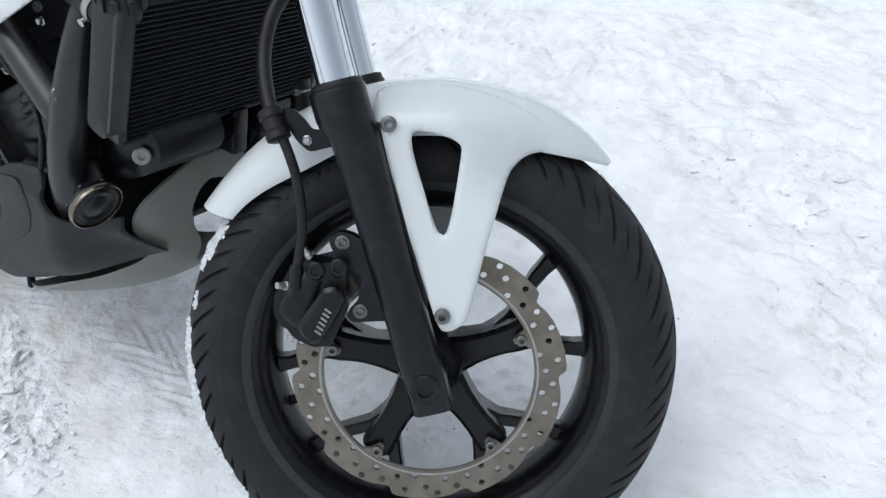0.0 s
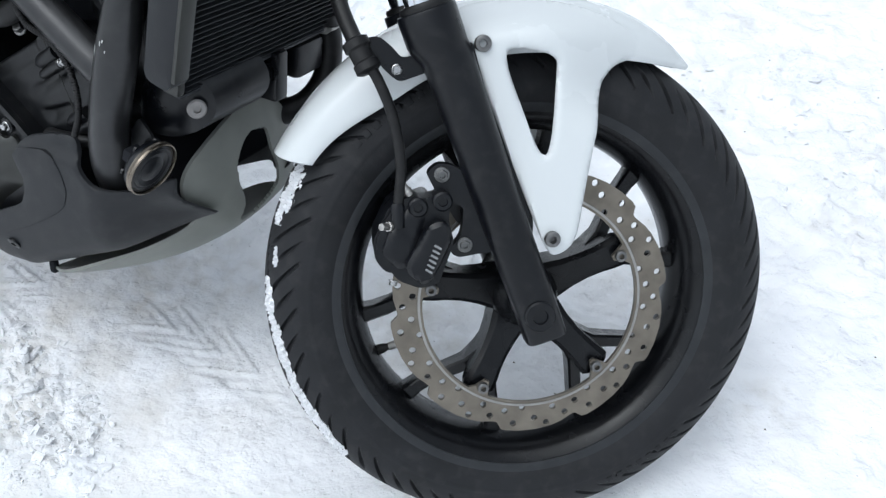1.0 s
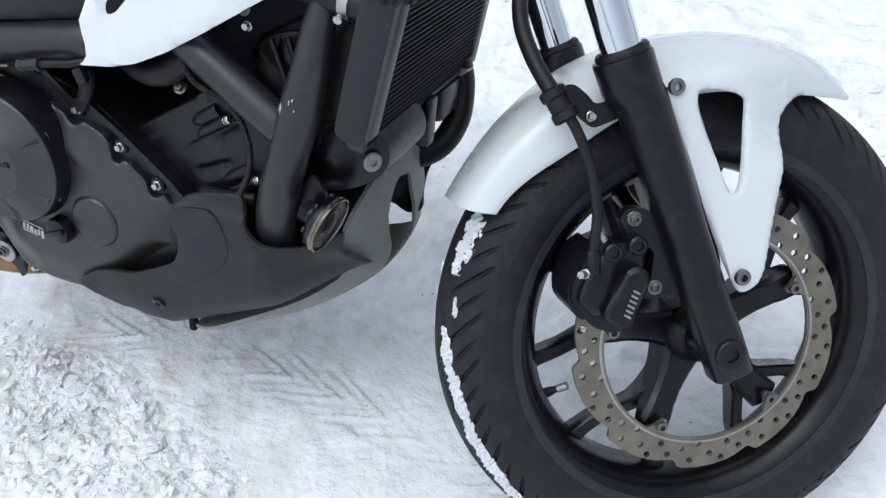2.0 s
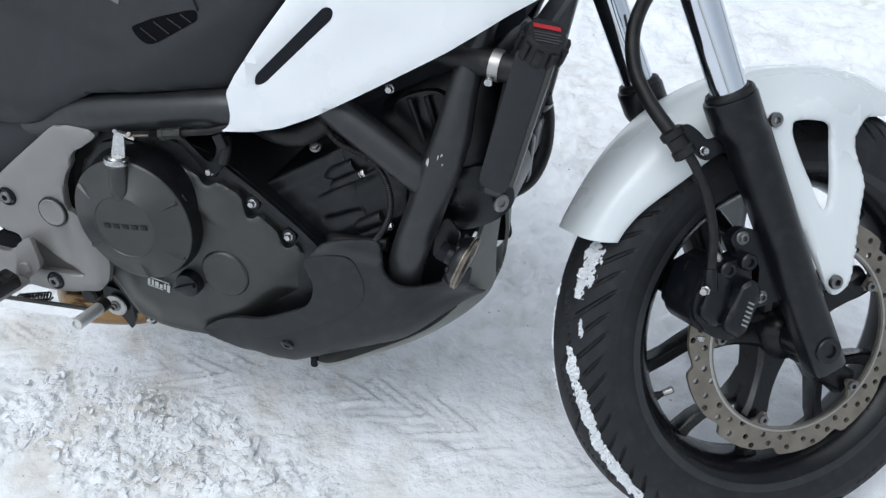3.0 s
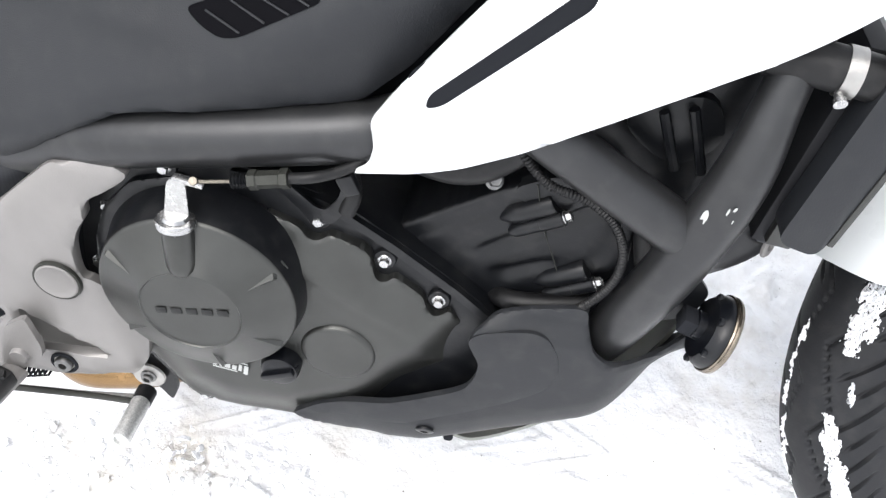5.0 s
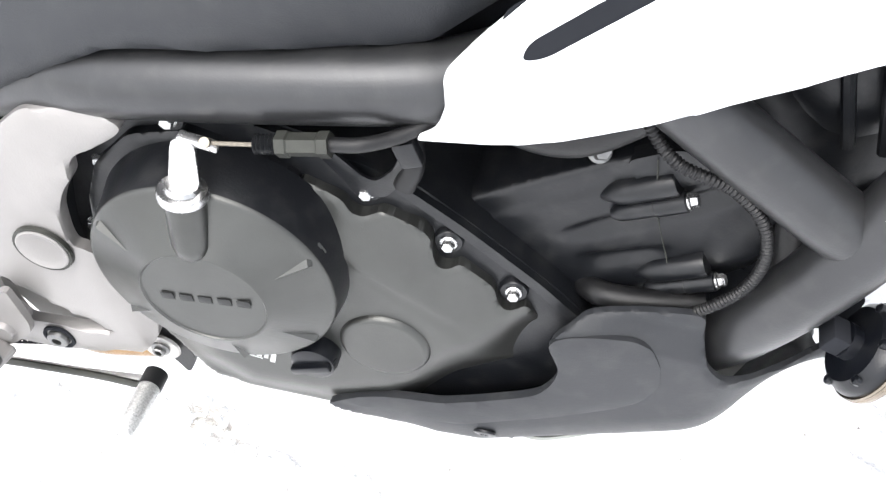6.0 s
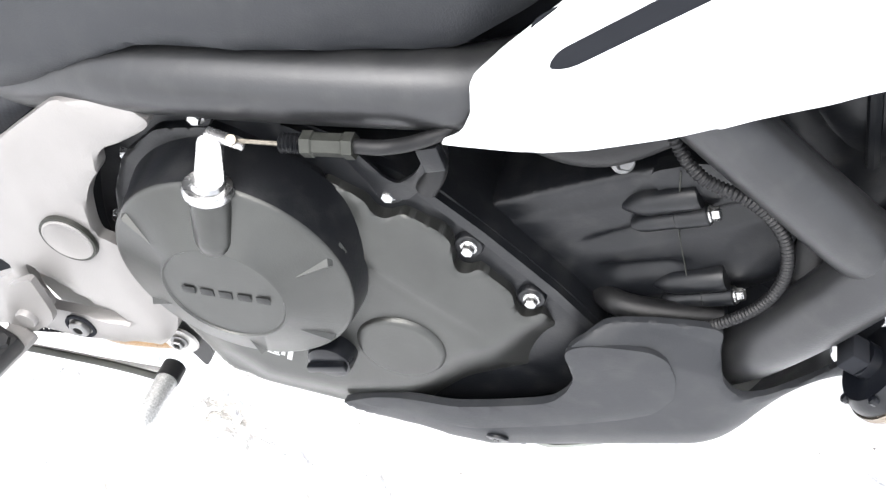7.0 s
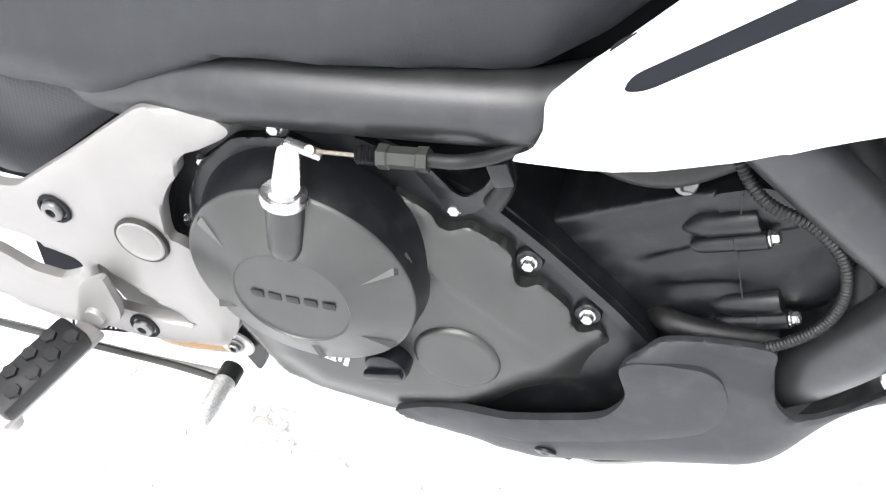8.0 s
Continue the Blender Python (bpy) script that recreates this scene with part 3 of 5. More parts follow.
def build_spoke():
    """One arm from the hub to the disc mount, forked into two to the rim, along +x."""
    bm = bmesh.new()

    def beam(stations):
        rings = []
        for x, z, w, y0, y1 in stations:
            c = min(0.3 * w, 0.006)
            rings.append([bm.verts.new((x, yy, z + zz)) for yy, zz in ((y0, -w + c), (y0, w - c), (y0 + c, w), (y1 - c, w), (y1, w - c), (y1, -w + c), (y1 - c, -w), (y0 + c, -w))])
        for a, b in zip(rings, rings[1:]):
            for i in range(8):
                bm.faces.new((a[i], a[(i + 1) % 8], b[(i + 1) % 8], b[i]))
        bm.faces.new(rings[0])
        bm.faces.new(rings[-1])

    beam([(0.015, 0, 0.028, -0.040, 0.014), (0.038, 0, 0.0225, -0.044, 0.010), (0.055, 0, 0.0185, -0.047, 0.004), (0.075, 0, 0.0165, -0.050, -0.004),
          (0.092, 0, 0.0165, -0.054, -0.014), (0.106, 0, 0.0180, -0.058, -0.026), (0.121, 0, 0.0195, -0.0585, -0.036), (0.129, 0, 0.0150, -0.050, -0.034)])
    for s in (-1, 1):
        beam([(0.070, 0.002 * s, 0.0115, -0.040, 0.004), (0.088, 0.0050 * s, 0.0115, -0.036, 0.003), (0.108, 0.0115 * s, 0.0108, -0.027, 0.004), (0.128, 0.0260 * s, 0.0105, -0.020, 0.008),
              (0.152, 0.0450 * s, 0.0100, -0.014, 0.012), (0.172, 0.0560 * s, 0.0100, -0.013, 0.014), (0.184, 0.0625 * s, 0.0125, -0.014, 0.015), (0.193, 0.0670 * s, 0.0165, -0.016, 0.016)])
    me = finish(bm, 40)
    me.materials.append(M_RIM)
    return me


SPOKE = build_spoke()
for k in range(5):
    piece("spoke", SPOKE, rim, FRONT @ pose(0, 0, 0, 0, -(8 + 72 * k), 0))
part("hub", lathe([(0.0, -0.062), (0.024, -0.062), (0.028, -0.056), (0.036, -0.050), (0.040, -0.040), (0.034, -0.02), (0.034, 0.03), (0.040, 0.045), (0.030, 0.060), (0.0, 0.062)], (0, 0, 0), (0, 1, 0), 40, close=False), M_RIM, rim, "", FRONT)
part("wheel_spacer", lathe([(0.022, -0.062), (0.022, -0.098), (0.018, -0.098)], (0, 0, 0), (0, 1, 0), 28), M_GLOSSBLK, rim, "", FRONT)
valve_p = V((-0.190, 0.004, -0.021))
valve_d = V((0.9, -0.35, 0.10)).normalized()
valve = part("valve_stem", lathe([(0.0065, -0.004), (0.006, 0.010), (0.0042, 0.016), (0.0042, 0.026)], valve_p, valve_d, 16), M_HOSE, rim, "", FRONT)
part("valve_cap", lathe([(0.0050, 0.020), (0.0052, 0.032), (0.0035, 0.034)], valve_p, valve_d, 14), M_STEEL, rim, "bright metal valve cap", FRONT)


# brake disc with stepped outer edge and drilled holes
def build_disc():
    y0, th = -0.0705, 0.005
    n = 10
    outer = []
    for k in range(n):
        a0 = 2 * math.pi * k / n
        for u, r in ((0.0, 0.1525), (0.06, 0.1600), (0.12, 0.1612), (0.3, 0.1608), (0.5, 0.1598), (0.68, 0.1580), (0.80, 0.1560), (0.90, 0.1530), (0.97, 0.1518)):
            a = a0 + 2 * math.pi / n * u
            outer.append((r * math.cos(a), r * math.sin(a)))
    inner = []
    for i in range(120):
        a = 2 * math.pi * i / 120
        d = abs(((a - radians(22)) / (2 * math.pi) * 5 + 0.5) % 1 - 0.5) / 5 * 360
        r = 0.1235 - 0.017 * smooth01((5.2 - d) / 3.0)
        inner.append((r * math.cos(a), r * math.sin(a)))
    holes = [inner]
    for k in range(n):
        for q, r in ((0.06, 0.1370), (0.20, 0.1515), (0.30, 0.1310), (0.47, 0.1450), (0.62, 0.1530), (0.74, 0.1350), (0.88, 0.1460)):
            a = 2 * math.pi / n * (k + q)
            holes.append([(r * math.cos(a) + 0.0040 * math.cos(t), r * math.sin(a) + 0.0040 * math.sin(t)) for t in [2 * math.pi * i / 10 for i in range(10)]])
    return sheet(outer, flat(y0), th, step=9, holes=holes, rim=0, soft=0, drop=lambda c: math.hypot(c.x, c.z) < 0.100)


disc = part("brake_disc", build_disc(), M_DISC, bike, "worn stepped-edge steel brake disc with drilled holes", FRONT @ pose(0, 0, 0, 0, 14, 0))
part("wear_band", lathe([(0.1262, -0.0712), (0.1285, -0.0714), (0.1292, -0.0706), (0.1262, -0.0706)], (0, 0, 0), (0, 1, 0), 120, close=False), M_STEEL, disc, "thin polished ring on the disc", FRONT)
for k in range(5):
    a = radians(8 + 72 * k)
    front_piece("disc_bolt", DISC_BOLT, disc, (0.1155 * math.cos(a), -0.0705, 0.1155 * math.sin(a)), RIGHT)


# fork legs
def leg_body(side):
    """Cast lower leg: a round collar above, tapering to a squared foot with a flat end."""
    stations = [(0.3440, -0.0140, 0.0270, 0.0270, 2.0), (0.3430, -0.0140, 0.0300, 0.0295, 2.0), (0.3400, -0.0140, 0.0308, 0.0305, 2.0), (0.3130, -0.0138, 0.0306, 0.0305, 2.0), (0.3060, -0.0130, 0.0298, 0.0298, 2.0),
                (0.2920, -0.0085, 0.0268, 0.0280, 2.1), (0.2550, -0.0072, 0.0258, 0.0270, 2.2), (0.1550, -0.0054, 0.0244, 0.0250, 2.4), (0.0600, -0.0025, 0.0238, 0.0225, 2.9), (0.0100, -0.0003, 0.0234, 0.0208, 3.6), (-0.0270, 0.0002, 0.0234, 0.0200, 4.2), (-0.0292, 0.0002, 0.0222, 0.0188, 4.2)]
    bm = bmesh.new()
    n, rings = 48, []
    for z, cx, hx, hy, e in stations:
        ring = []
        for k in range(n):
            c, q = math.cos(2 * math.pi * k / n), math.sin(2 * math.pi * k / n)
            ring.append(bm.verts.new((cx + hx * math.copysign(abs(c) ** (2 / e), c), side * 0.1055 + hy * math.copysign(abs(q) ** (2 / e), q), z)))
        rings.append(ring)
    for a, b in zip(rings, rings[1:]):
        for k in range(n):
            bm.faces.new((a[k], a[(k + 1) % n], b[(k + 1) % n], b[k]))
    bm.faces.new(rings[0])
    bm.faces.new(rings[-1])
    return bm


def fork_leg(side):
    y = 0.106 * side
    x = -0.013
    leg = part("fork_leg", leg_body(side), M_GLOSSBLK, bike, "satin black lower fork leg with chrome tube", FRONT, angle=40)
    part("fork_tube", lathe([(0.0205, 0.30), (0.0205, 0.78)], (x, y, 0), (0, 0, 1), 48), M_CHROME, leg, "mirror-polished chrome fork tube", FRONT)
    part("dust_seal", lathe([(0.0205, 0.340), (0.0272, 0.342), (0.0278, 0.347), (0.0262, 0.350), (0.0235, 0.348), (0.0222, 0.351), (0.0205, 0.351)], (x, y, 0), (0, 0, 1), 40, close=False), M_HOSE, leg, "black rubber dust seal", FRONT)
    part("axle_cap", lathe([(0.0, 0.003), (0.008, 0.003), (0.0085, 0.006), (0.0155, 0.006), (0.017, 0.004), (0.017, -0.004)], (-0.001, side * 0.1245, 0.003), (0, side, 0), 28, close=False), M_GLOSSBLK, leg, "", FRONT)
    fin = sheet([(0.004, 0.296), (0.0215, 0.300), (0.0260, 0.10), (0.010, 0.06)], flat(-0.1085), 0.012, 0.03, (), 0.003, 1, -1 if side < 0 else 1)
    part("mounting_rib", fin, M_GLOSSBLK, leg, "", FRONT)
    return leg


leg_right = fork_leg(-1)
leg_left = fork_leg(1)


# front fender: arched shell and two side stays
def fender_section(u):
    """Half width, crest radius and side depth of the shell, from its front tip (0) to its rear end (1)."""
    w = 0.0730 * (1 - 0.72 * (1 - min(1.0, u / 0.30)) ** 2.0) * (1 - 0.20 * smooth01((u - 0.66) / 0.34))
    rtop = 0.3390 - 0.016 * (1 - min(1, u / 0.25)) ** 2 - 0.009 * smooth01((u - 0.55) / 0.45)
    drop = 0.058 * (1 - 0.93 * (1 - min(1.0, u / 0.32)) ** 2.2) * (1 - 0.34 * smooth01((u - 0.70) / 0.30))
    return w, rtop, drop


def build_fender():
    bm = bmesh.new()
    nt, ns = 90, 40
    rows = []
    for layer in (0, 1):
        g = []
        for i in range(nt + 1):
            u = i / nt
            th = radians(35.5 + (130.5 - 35.5) * u)
            w, rtop, drop = fender_section(u)
            row = []
            for j in range(ns + 1):
                s = -1 + 2 * j / ns
                a = abs(s)
                y = w * math.copysign(1 - (1 - a) ** 1.7, s)
                if s > 0:
                    y *= 1 - 0.22 * smooth01((u - 0.66) / 0.34)
                r = rtop - drop * a ** 2.6 - layer * 0.0035
                back = -0.045 * (a ** 4) * smooth01((u - 0.72) / 0.28)
                row.append(bm.verts.new(((r) * math.cos(th + back), y * (1 - 0.03 * layer), r * math.sin(th + back))))
            g.append(row)
        rows.append(g)
    for g in rows:
        for i in range(nt):
            for j in range(ns):
                bm.faces.new((g[i][j], g[i + 1][j], g[i + 1][j + 1], g[i][j + 1]))
    a, b = rows
    for i in range(nt):
        for j in (0, ns):
            bm.faces.new((a[i][j], a[i + 1][j], b[i + 1][j], b[i][j]))
    for j in range(ns):
        for i in (0, nt):
            bm.faces.new((a[i][j], a[i][j + 1], b[i][j + 1], b[i][j]))
    return bm


fender = part("front_fender", build_fender(), M_FENDER, bike, "glossy white front fender with triangular side stays", FRONT, angle=50)


def stay_depth(x, z):
    """Flat beside the fork, running into the shell's own side towards the tip."""
    r, deg = math.hypot(x, z), math.degrees(math.atan2(z, x))
    beside = -0.122 + 0.016 * (z / 0.3) + 0.062 * smooth01((r - 0.292) / 0.050) ** 1.3
    w, rtop, drop = fender_section(max(0.0, (deg - 35.5) / 95.0))
    a = max(0.0, min(1.0, (rtop - r) / drop)) ** (1 / 2.6)
    shell = -w * (1 - (1 - a) ** 1.7) + 0.0006
    k = smooth01((74 - deg) / 26) * smooth01((r - 0.20) / 0.06)
    return beside * (1 - k) + shell * k


def fender_stay(side):
    outline = [(0.018, 0.334), (0.016, 0.300), (0.0205, 0.20), (0.027, 0.068), (0.036, 0.057), (0.061, 0.063), (0.086, 0.113), (0.113, 0.164),
               (0.142, 0.2085), (0.156, 0.2190), (0.174, 0.2245), (0.206, 0.2150), (0.232, 0.2010), (0.236, 0.2080), (0.205, 0.242), (0.170, 0.280), (0.118, 0.312), (0.060, 0.330)]
    hole = [(0.046, 0.282), (0.070, 0.276), (0.101, 0.257), (0.096, 0.240), (0.064, 0.164), (0.053, 0.164), (0.050, 0.20)]
    st = part("fender_stay", sheet(outline, stay_depth, 0.004, 0.0055, [hole], 0.004, 2, side), M_FENDER, fender, "", FRONT, angle=50)
    front_piece("fender_bolt", CAP_SCREW, fender, (0.030, 0.106 * side, 0.294), (0, side, 0), 0)
    front_piece("fender_bolt", CAP_SCREW, fender, (0.037, 0.120 * side, 0.079), (0, side, 0), 0)
    return st


fender_stay(-1)
fender_stay(1)


# brake caliper, bracket and hose
caliper = part("brake_caliper", sheet([(-0.143, 0.124), (-0.140, 0.137), (-0.128, 0.153), (-0.106, 0.169), (-0.093, 0.173), (-0.074, 0.164), (-0.052, 0.164), (-0.050, 0.156), (-0.060, 0.135), (-0.062, 0.110), (-0.092, 0.072), (-0.112, 0.074), (-0.131, 0.090), (-0.136, 0.104)], flat(-0.1135), 0.031, 9, (), 0.0, 1),
               M_GLOSSBLK, bike, "black two-piston brake caliper over the disc", FRONT)
part("piston_housing", sheet([(-0.138, 0.126), (-0.120, 0.148), (-0.094, 0.163), (-0.080, 0.150), (-0.108, 0.105), (-0.126, 0.102)], lambda x, z: -0.1215 + 0.003 * smooth01(((x + 0.11) * 0.75 + (z - 0.13) * 0.66) / 0.01), 0.012, 0.006, (), 0.003, 1), M_GLOSSBLK, caliper, "", FRONT)
part("caliper_face", sheet([(-0.119, 0.099), (-0.118, 0.108), (-0.081, 0.141), (-0.068, 0.141), (-0.062, 0.133), (-0.062, 0.121), (-0.068, 0.112), (-0.096, 0.084), (-0.108, 0.081)], lambda x, z: -0.1335 + 0.10 * max(0.0, abs((x + 0.09) * 0.70 - (z - 0.112) * 0.71) - 0.008), 0.022, 0.005, (), 0.0035, 1), M_GLOSSBLK, caliper, "", FRONT)
part("bridge", sheet([(-0.147, 0.120), (-0.141, 0.140), (-0.114, 0.168), (-0.096, 0.173), (-0.100, 0.150), (-0.122, 0.126), (-0.134, 0.098), (-0.142, 0.104)], flat(-0.108), 0.058, 9, (), 0.0, 1), M_GLOSSBLK, caliper, "", FRONT)
part("inner_body", sheet([(-0.140, 0.120), (-0.118, 0.160), (-0.070, 0.160), (-0.062, 0.130), (-0.085, 0.078), (-0.125, 0.090)], flat(-0.060), 0.032, 9, (), 0.0, 1), M_GLOSSBLK, caliper, "", FRONT)
part("bracket", sheet([(-0.066, 0.188), (-0.051, 0.194), (-0.036, 0.186), (-0.010, 0.150), (-0.012, 0.080), (-0.040, 0.086), (-0.064, 0.090), (-0.070, 0.100), (-0.052, 0.112), (-0.040, 0.140), (-0.062, 0.160)], flat(-0.105), 0.015, 9, (), 0.0, 1), M_GLOSSBLK, caliper, "", FRONT)
part("brake_pad", sheet([(-0.060, 0.185), (-0.040, 0.165), (-0.034, 0.125), (-0.050, 0.118), (-0.058, 0.150)], flat(-0.086), 0.011, 0.05, (), 0.001, 1), M_ENGINE, caliper, "", FRONT)
for p in ((-0.051, -0.105, 0.181), (-0.052, -0.105, 0.101)):
    front_piece("caliper_bolt", BOLT_BIG, caliper, p, RIGHT, 10)
for i, p in enumerate(((-0.060, -0.117, 0.157), (-0.086, -0.114, 0.159))):
    part("slide_pin", lathe([(0.0105, -0.02), (0.0105, 0.004), (0.0085, 0.006), (0.005, 0.006), (0.0045, 0.003), (0.0, 0.003)], p, RIGHT, 20, close=False), M_GLOSSBLK, caliper, "", FRONT)
part("bleed_nipple", lathe([(0.005, 0), (0.005, 0.006), (0.0035, 0.008), (0.003, 0.016), (0.0, 0.016)], (-0.090, -0.110, 0.174), (-0.2, -0.3, 1), 12, close=False), M_STEEL, caliper, "small bright bleed nipple", FRONT)
front_piece("pad_pin", BOLT_S, caliper, (-0.136, -0.098, 0.088), (-0.6, -0.2, -1), 0)
mark = data_of(block((-0.0011, -0.0042, 0), (0.0011, 0.0042, 0.0006), 0), M_PRINT)
for k in range(6):
    front_piece("maker_mark", mark, caliper, (-0.0975 + 0.0034 * k, -0.1340, 0.0955 + 0.0042 * k), RIGHT, 40)

hose_pts = [(0.012, -0.010, 0.480), (-0.030, -0.028, 0.470), (-0.066, -0.042, 0.444), (-0.086, -0.056, 0.408), (-0.092, -0.076, 0.372), (-0.090, -0.098, 0.335), (-0.086, -0.106, 0.318),
            (-0.081, -0.110, 0.289), (-0.080, -0.112, 0.254), (-0.087, -0.114, 0.210), (-0.100, -0.114, 0.178), (-0.110, -0.115, 0.156)]
hose = part("brake_hose", tube(hose_pts[6:], 0.0056, 16), M_HOSE, bike, "black rubber brake hose", FRONT)
part("hose_sleeve", tube(hose_pts[:7], 0.0084, 18), M_HOSE, hose, "thick black sleeve round the hose", FRONT)
part("hose_grommet", lathe([(0.010, -0.020), (0.0135, -0.018), (0.0135, -0.010), (0.0115, -0.008), (0.0115, 0.004), (0.0140, 0.006), (0.0140, 0.014), (0.0105, 0.016)], (-0.089, -0.104, 0.323), (-0.12, 0.25, 0.9), 20), M_HOSE, hose, "", FRONT)
clip = sheet([(-0.092, 0.338), (-0.066, 0.334), (-0.056, 0.318), (-0.052, 0.306), (-0.030, 0.304), (-0.030, 0.284), (-0.062, 0.284), (-0.072, 0.300), (-0.078, 0.318), (-0.094, 0.322)], flat(-0.099), 0.003, 0.05, (), 0.001, 1)
part("hose_bracket", clip, M_GLOSSBLK, hose, "", FRONT)
front_piece("clip_bolt", BOLT_S, hose, (-0.060, -0.099, 0.297), RIGHT)
part("hose_end", lathe([(0.0075, 0.0), (0.0075, 0.022), (0.006, 0.026)], (-0.112, -0.115, 0.146), (0.30, 0.0, 1), 14), M_GLOSSBLK, hose, "", FRONT)
part("banjo_bolt", lathe([(0.0056, 0.0), (0.0056, 0.003), (0.0042, 0.0035), (0.0042, 0.014), (0.0, 0.0145)], (-0.120, -0.117, 0.150), (-0.5, -0.6, 0.3), 6, close=False), M_STEEL, hose, "bright steel banjo bolt", FRONT)
part("thin_wire", tube([(-0.060, -0.02, 0.46), (-0.088, -0.06, 0.40), (-0.096, -0.078, 0.365), (-0.092, -0.100, 0.332)], 0.0015, 8), M_HOSE, hose, "", FRONT)


# ---- frame tubes ----
tube_up = part("frame_tube", tube([(-1.02, -0.128, 0.452), (-0.958, -0.146, 0.476), (-0.905, -0.158, 0.500), (-0.860, -0.164, 0.5135), (-0.78, -0.164, 0.5305), (-0.70, -0.160, 0.5465), (-0.66, -0.152, 0.5550), (-0.56, -0.135, 0.600)], 0.0242, 32), M_FRAME, bike, "thick satin black main frame tube")
tube_down = part("frame_tube", tube([(-0.396, -0.138, 0.700), (-0.4075, -0.158, 0.630), (-0.4155, -0.168, 0.565), (-0.4370, -0.170, 0.480), (-0.4600, -0.157, 0.398), (-0.4720, -0.132, 0.335)], lambda u: 0.0155 + 0.0070 * smooth01((u - 0.12) / 0.38), 28), M_FRAME, bike, "thick black down tube with chipped paint")
tube_brace = part("frame_tube", tube([(-0.600, -0.150, 0.600), (-0.555, -0.160, 0.573), (-0.456, -0.168, 0.518), (-0.436, -0.166, 0.508)], 0.0205, 24, 4), M_FRAME, bike, "black diagonal frame brace")
for i, (x, z, sx, sz) in enumerate(((-0.4355, 0.541, 0.0026, 0.0075), (-0.4225, 0.553, 0.0010, 0.0032), (-0.4185, 0.556, 0.0014, 0.0020), (-0.4170, 0.545, 0.0007, 0.0016))):
    part("paint_chip", sheet([(x - sx, z - sz), (x - sx * 0.2, z - sz * 1.1), (x + sx, z + sz * 0.3), (x + sx * 0.4, z + sz), (x - sx * 0.6, z + sz * 0.4)], lambda a, b: -0.1705 - math.sqrt(max(0.0, 0.0218 ** 2 - (a + 0.4218 - 0.25 * (b - 0.54)) ** 2)), 0.0006, 0.003, (), 0, 1), M_BAR, tube_down, "chipped spot of bare pale metal")
part("frame_tube", tube([(-0.385, 0.150, 0.700), (-0.408, 0.164, 0.640), (-0.437, 0.168, 0.535), (-0.458, 0.168, 0.440), (-0.478, 0.160, 0.345)], 0.0225, 20), M_FRAME, bike, "thick satin black main frame tube")
part("frame_tube", tube([(-0.990, 0.150, 0.440), (-0.900, 0.163, 0.507), (-0.66, 0.165, 0.552), (-0.56, 0.162, 0.600)], 0.0225, 20), M_FRAME, bike, "thick satin black main frame tube")

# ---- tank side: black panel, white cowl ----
# added dark fills: they close the gaps and paint the shade under the tank
inner = part("inner_body", sheet([(-1.30, 0.34), (-1.08, 0.35), (-0.93, 0.46), (-0.70, 0.52), (-0.58, 0.54), (-0.44, 0.62), (-0.36, 0.69), (-0.36, 0.80), (-1.30, 0.80)], flat(-0.120), 0.24, 0.05, (), 0.01, 1), M_HOLE, bike, "near-black fill standing in for shade under the tank panels")
part("gap_shade_fill", sheet([(-0.66, 0.50), (-0.58, 0.51), (-0.50, 0.53), (-0.47, 0.57), (-0.40, 0.640), (-0.38, 0.70), (-0.60, 0.72)], flat(-0.095), 0.19, 9, (), 0.0, 1), M_HOLE, inner)
part("gap_shade_fill", sheet([(-1.25, 0.335), (-1.07, 0.345), (-1.00, 0.400), (-0.93, 0.470), (-0.885, 0.487), (-0.90, 0.520), (-1.25, 0.52)], flat(-0.150), 0.012, 9, (), 0.0, 1), M_HOLE, inner)


def ridge_height(x):
    for (a, za), (b, zb) in zip(RIDGE, RIDGE[1:]):
        if a <= x <= b:
            return za + (zb - za) * (x - a) / (b - a)
    return RIDGE[0][1] if x < RIDGE[0][0] else RIDGE[-1][1]


RIDGE = ((-1.30, 0.490), (-0.960, 0.506), (-0.868, 0.558), (-0.800, 0.576), (-0.715, 0.636), (-0.585, 0.735))


def panel_depth(x, z):
    """A bent ridge runs along the panel: it leans in above it and turns under below it."""
    up = sum(z - ridge_height(x + d) for d in (-0.016, -0.008, 0.0, 0.008, 0.016)) / 5
    bend = 0.5 * (up + math.sqrt(up * up + 0.006 ** 2))
    y = -0.182 + 0.44 * bend + 0.27 * (bend - up)
    y -= 0.0035 * smooth01((z - 0.60 + 0.10 * (x + 0.9)) / 0.012) * smooth01((-0.80 - x) / 0.06)
    return y + 0.05 * max(0.0, -0.98 - x)


panel = part("tank_panel", sheet([(-1.30, 0.475), (-1.08, 0.463), (-0.968, 0.480), (-0.955, 0.487), (-0.868, 0.541), (-0.780, 0.5565), (-0.690, 0.5735), (-0.655, 0.610), (-0.585, 0.715), (-0.585, 0.76), (-0.62, 0.82), (-1.30, 0.82)],
                                 panel_depth, 0.006, 0.009, (), 0.003, 1), M_PANEL, bike, "matt black tank side panel with vent", angle=28)
part("rear_panel", sheet([(-1.30, 0.470), (-1.08, 0.459), (-0.952, 0.477), (-0.948, 0.471), (-0.988, 0.431), (-1.030, 0.389), (-1.060, 0.358), (-1.083, 0.353), (-1.30, 0.39)], lambda x, z: -0.163 + 0.05 * max(0.0, -0.98 - x), 0.006, 0.02, (), 0.004, 1),
     M_CARBON, panel, "carbon-pattern black rear side cover")
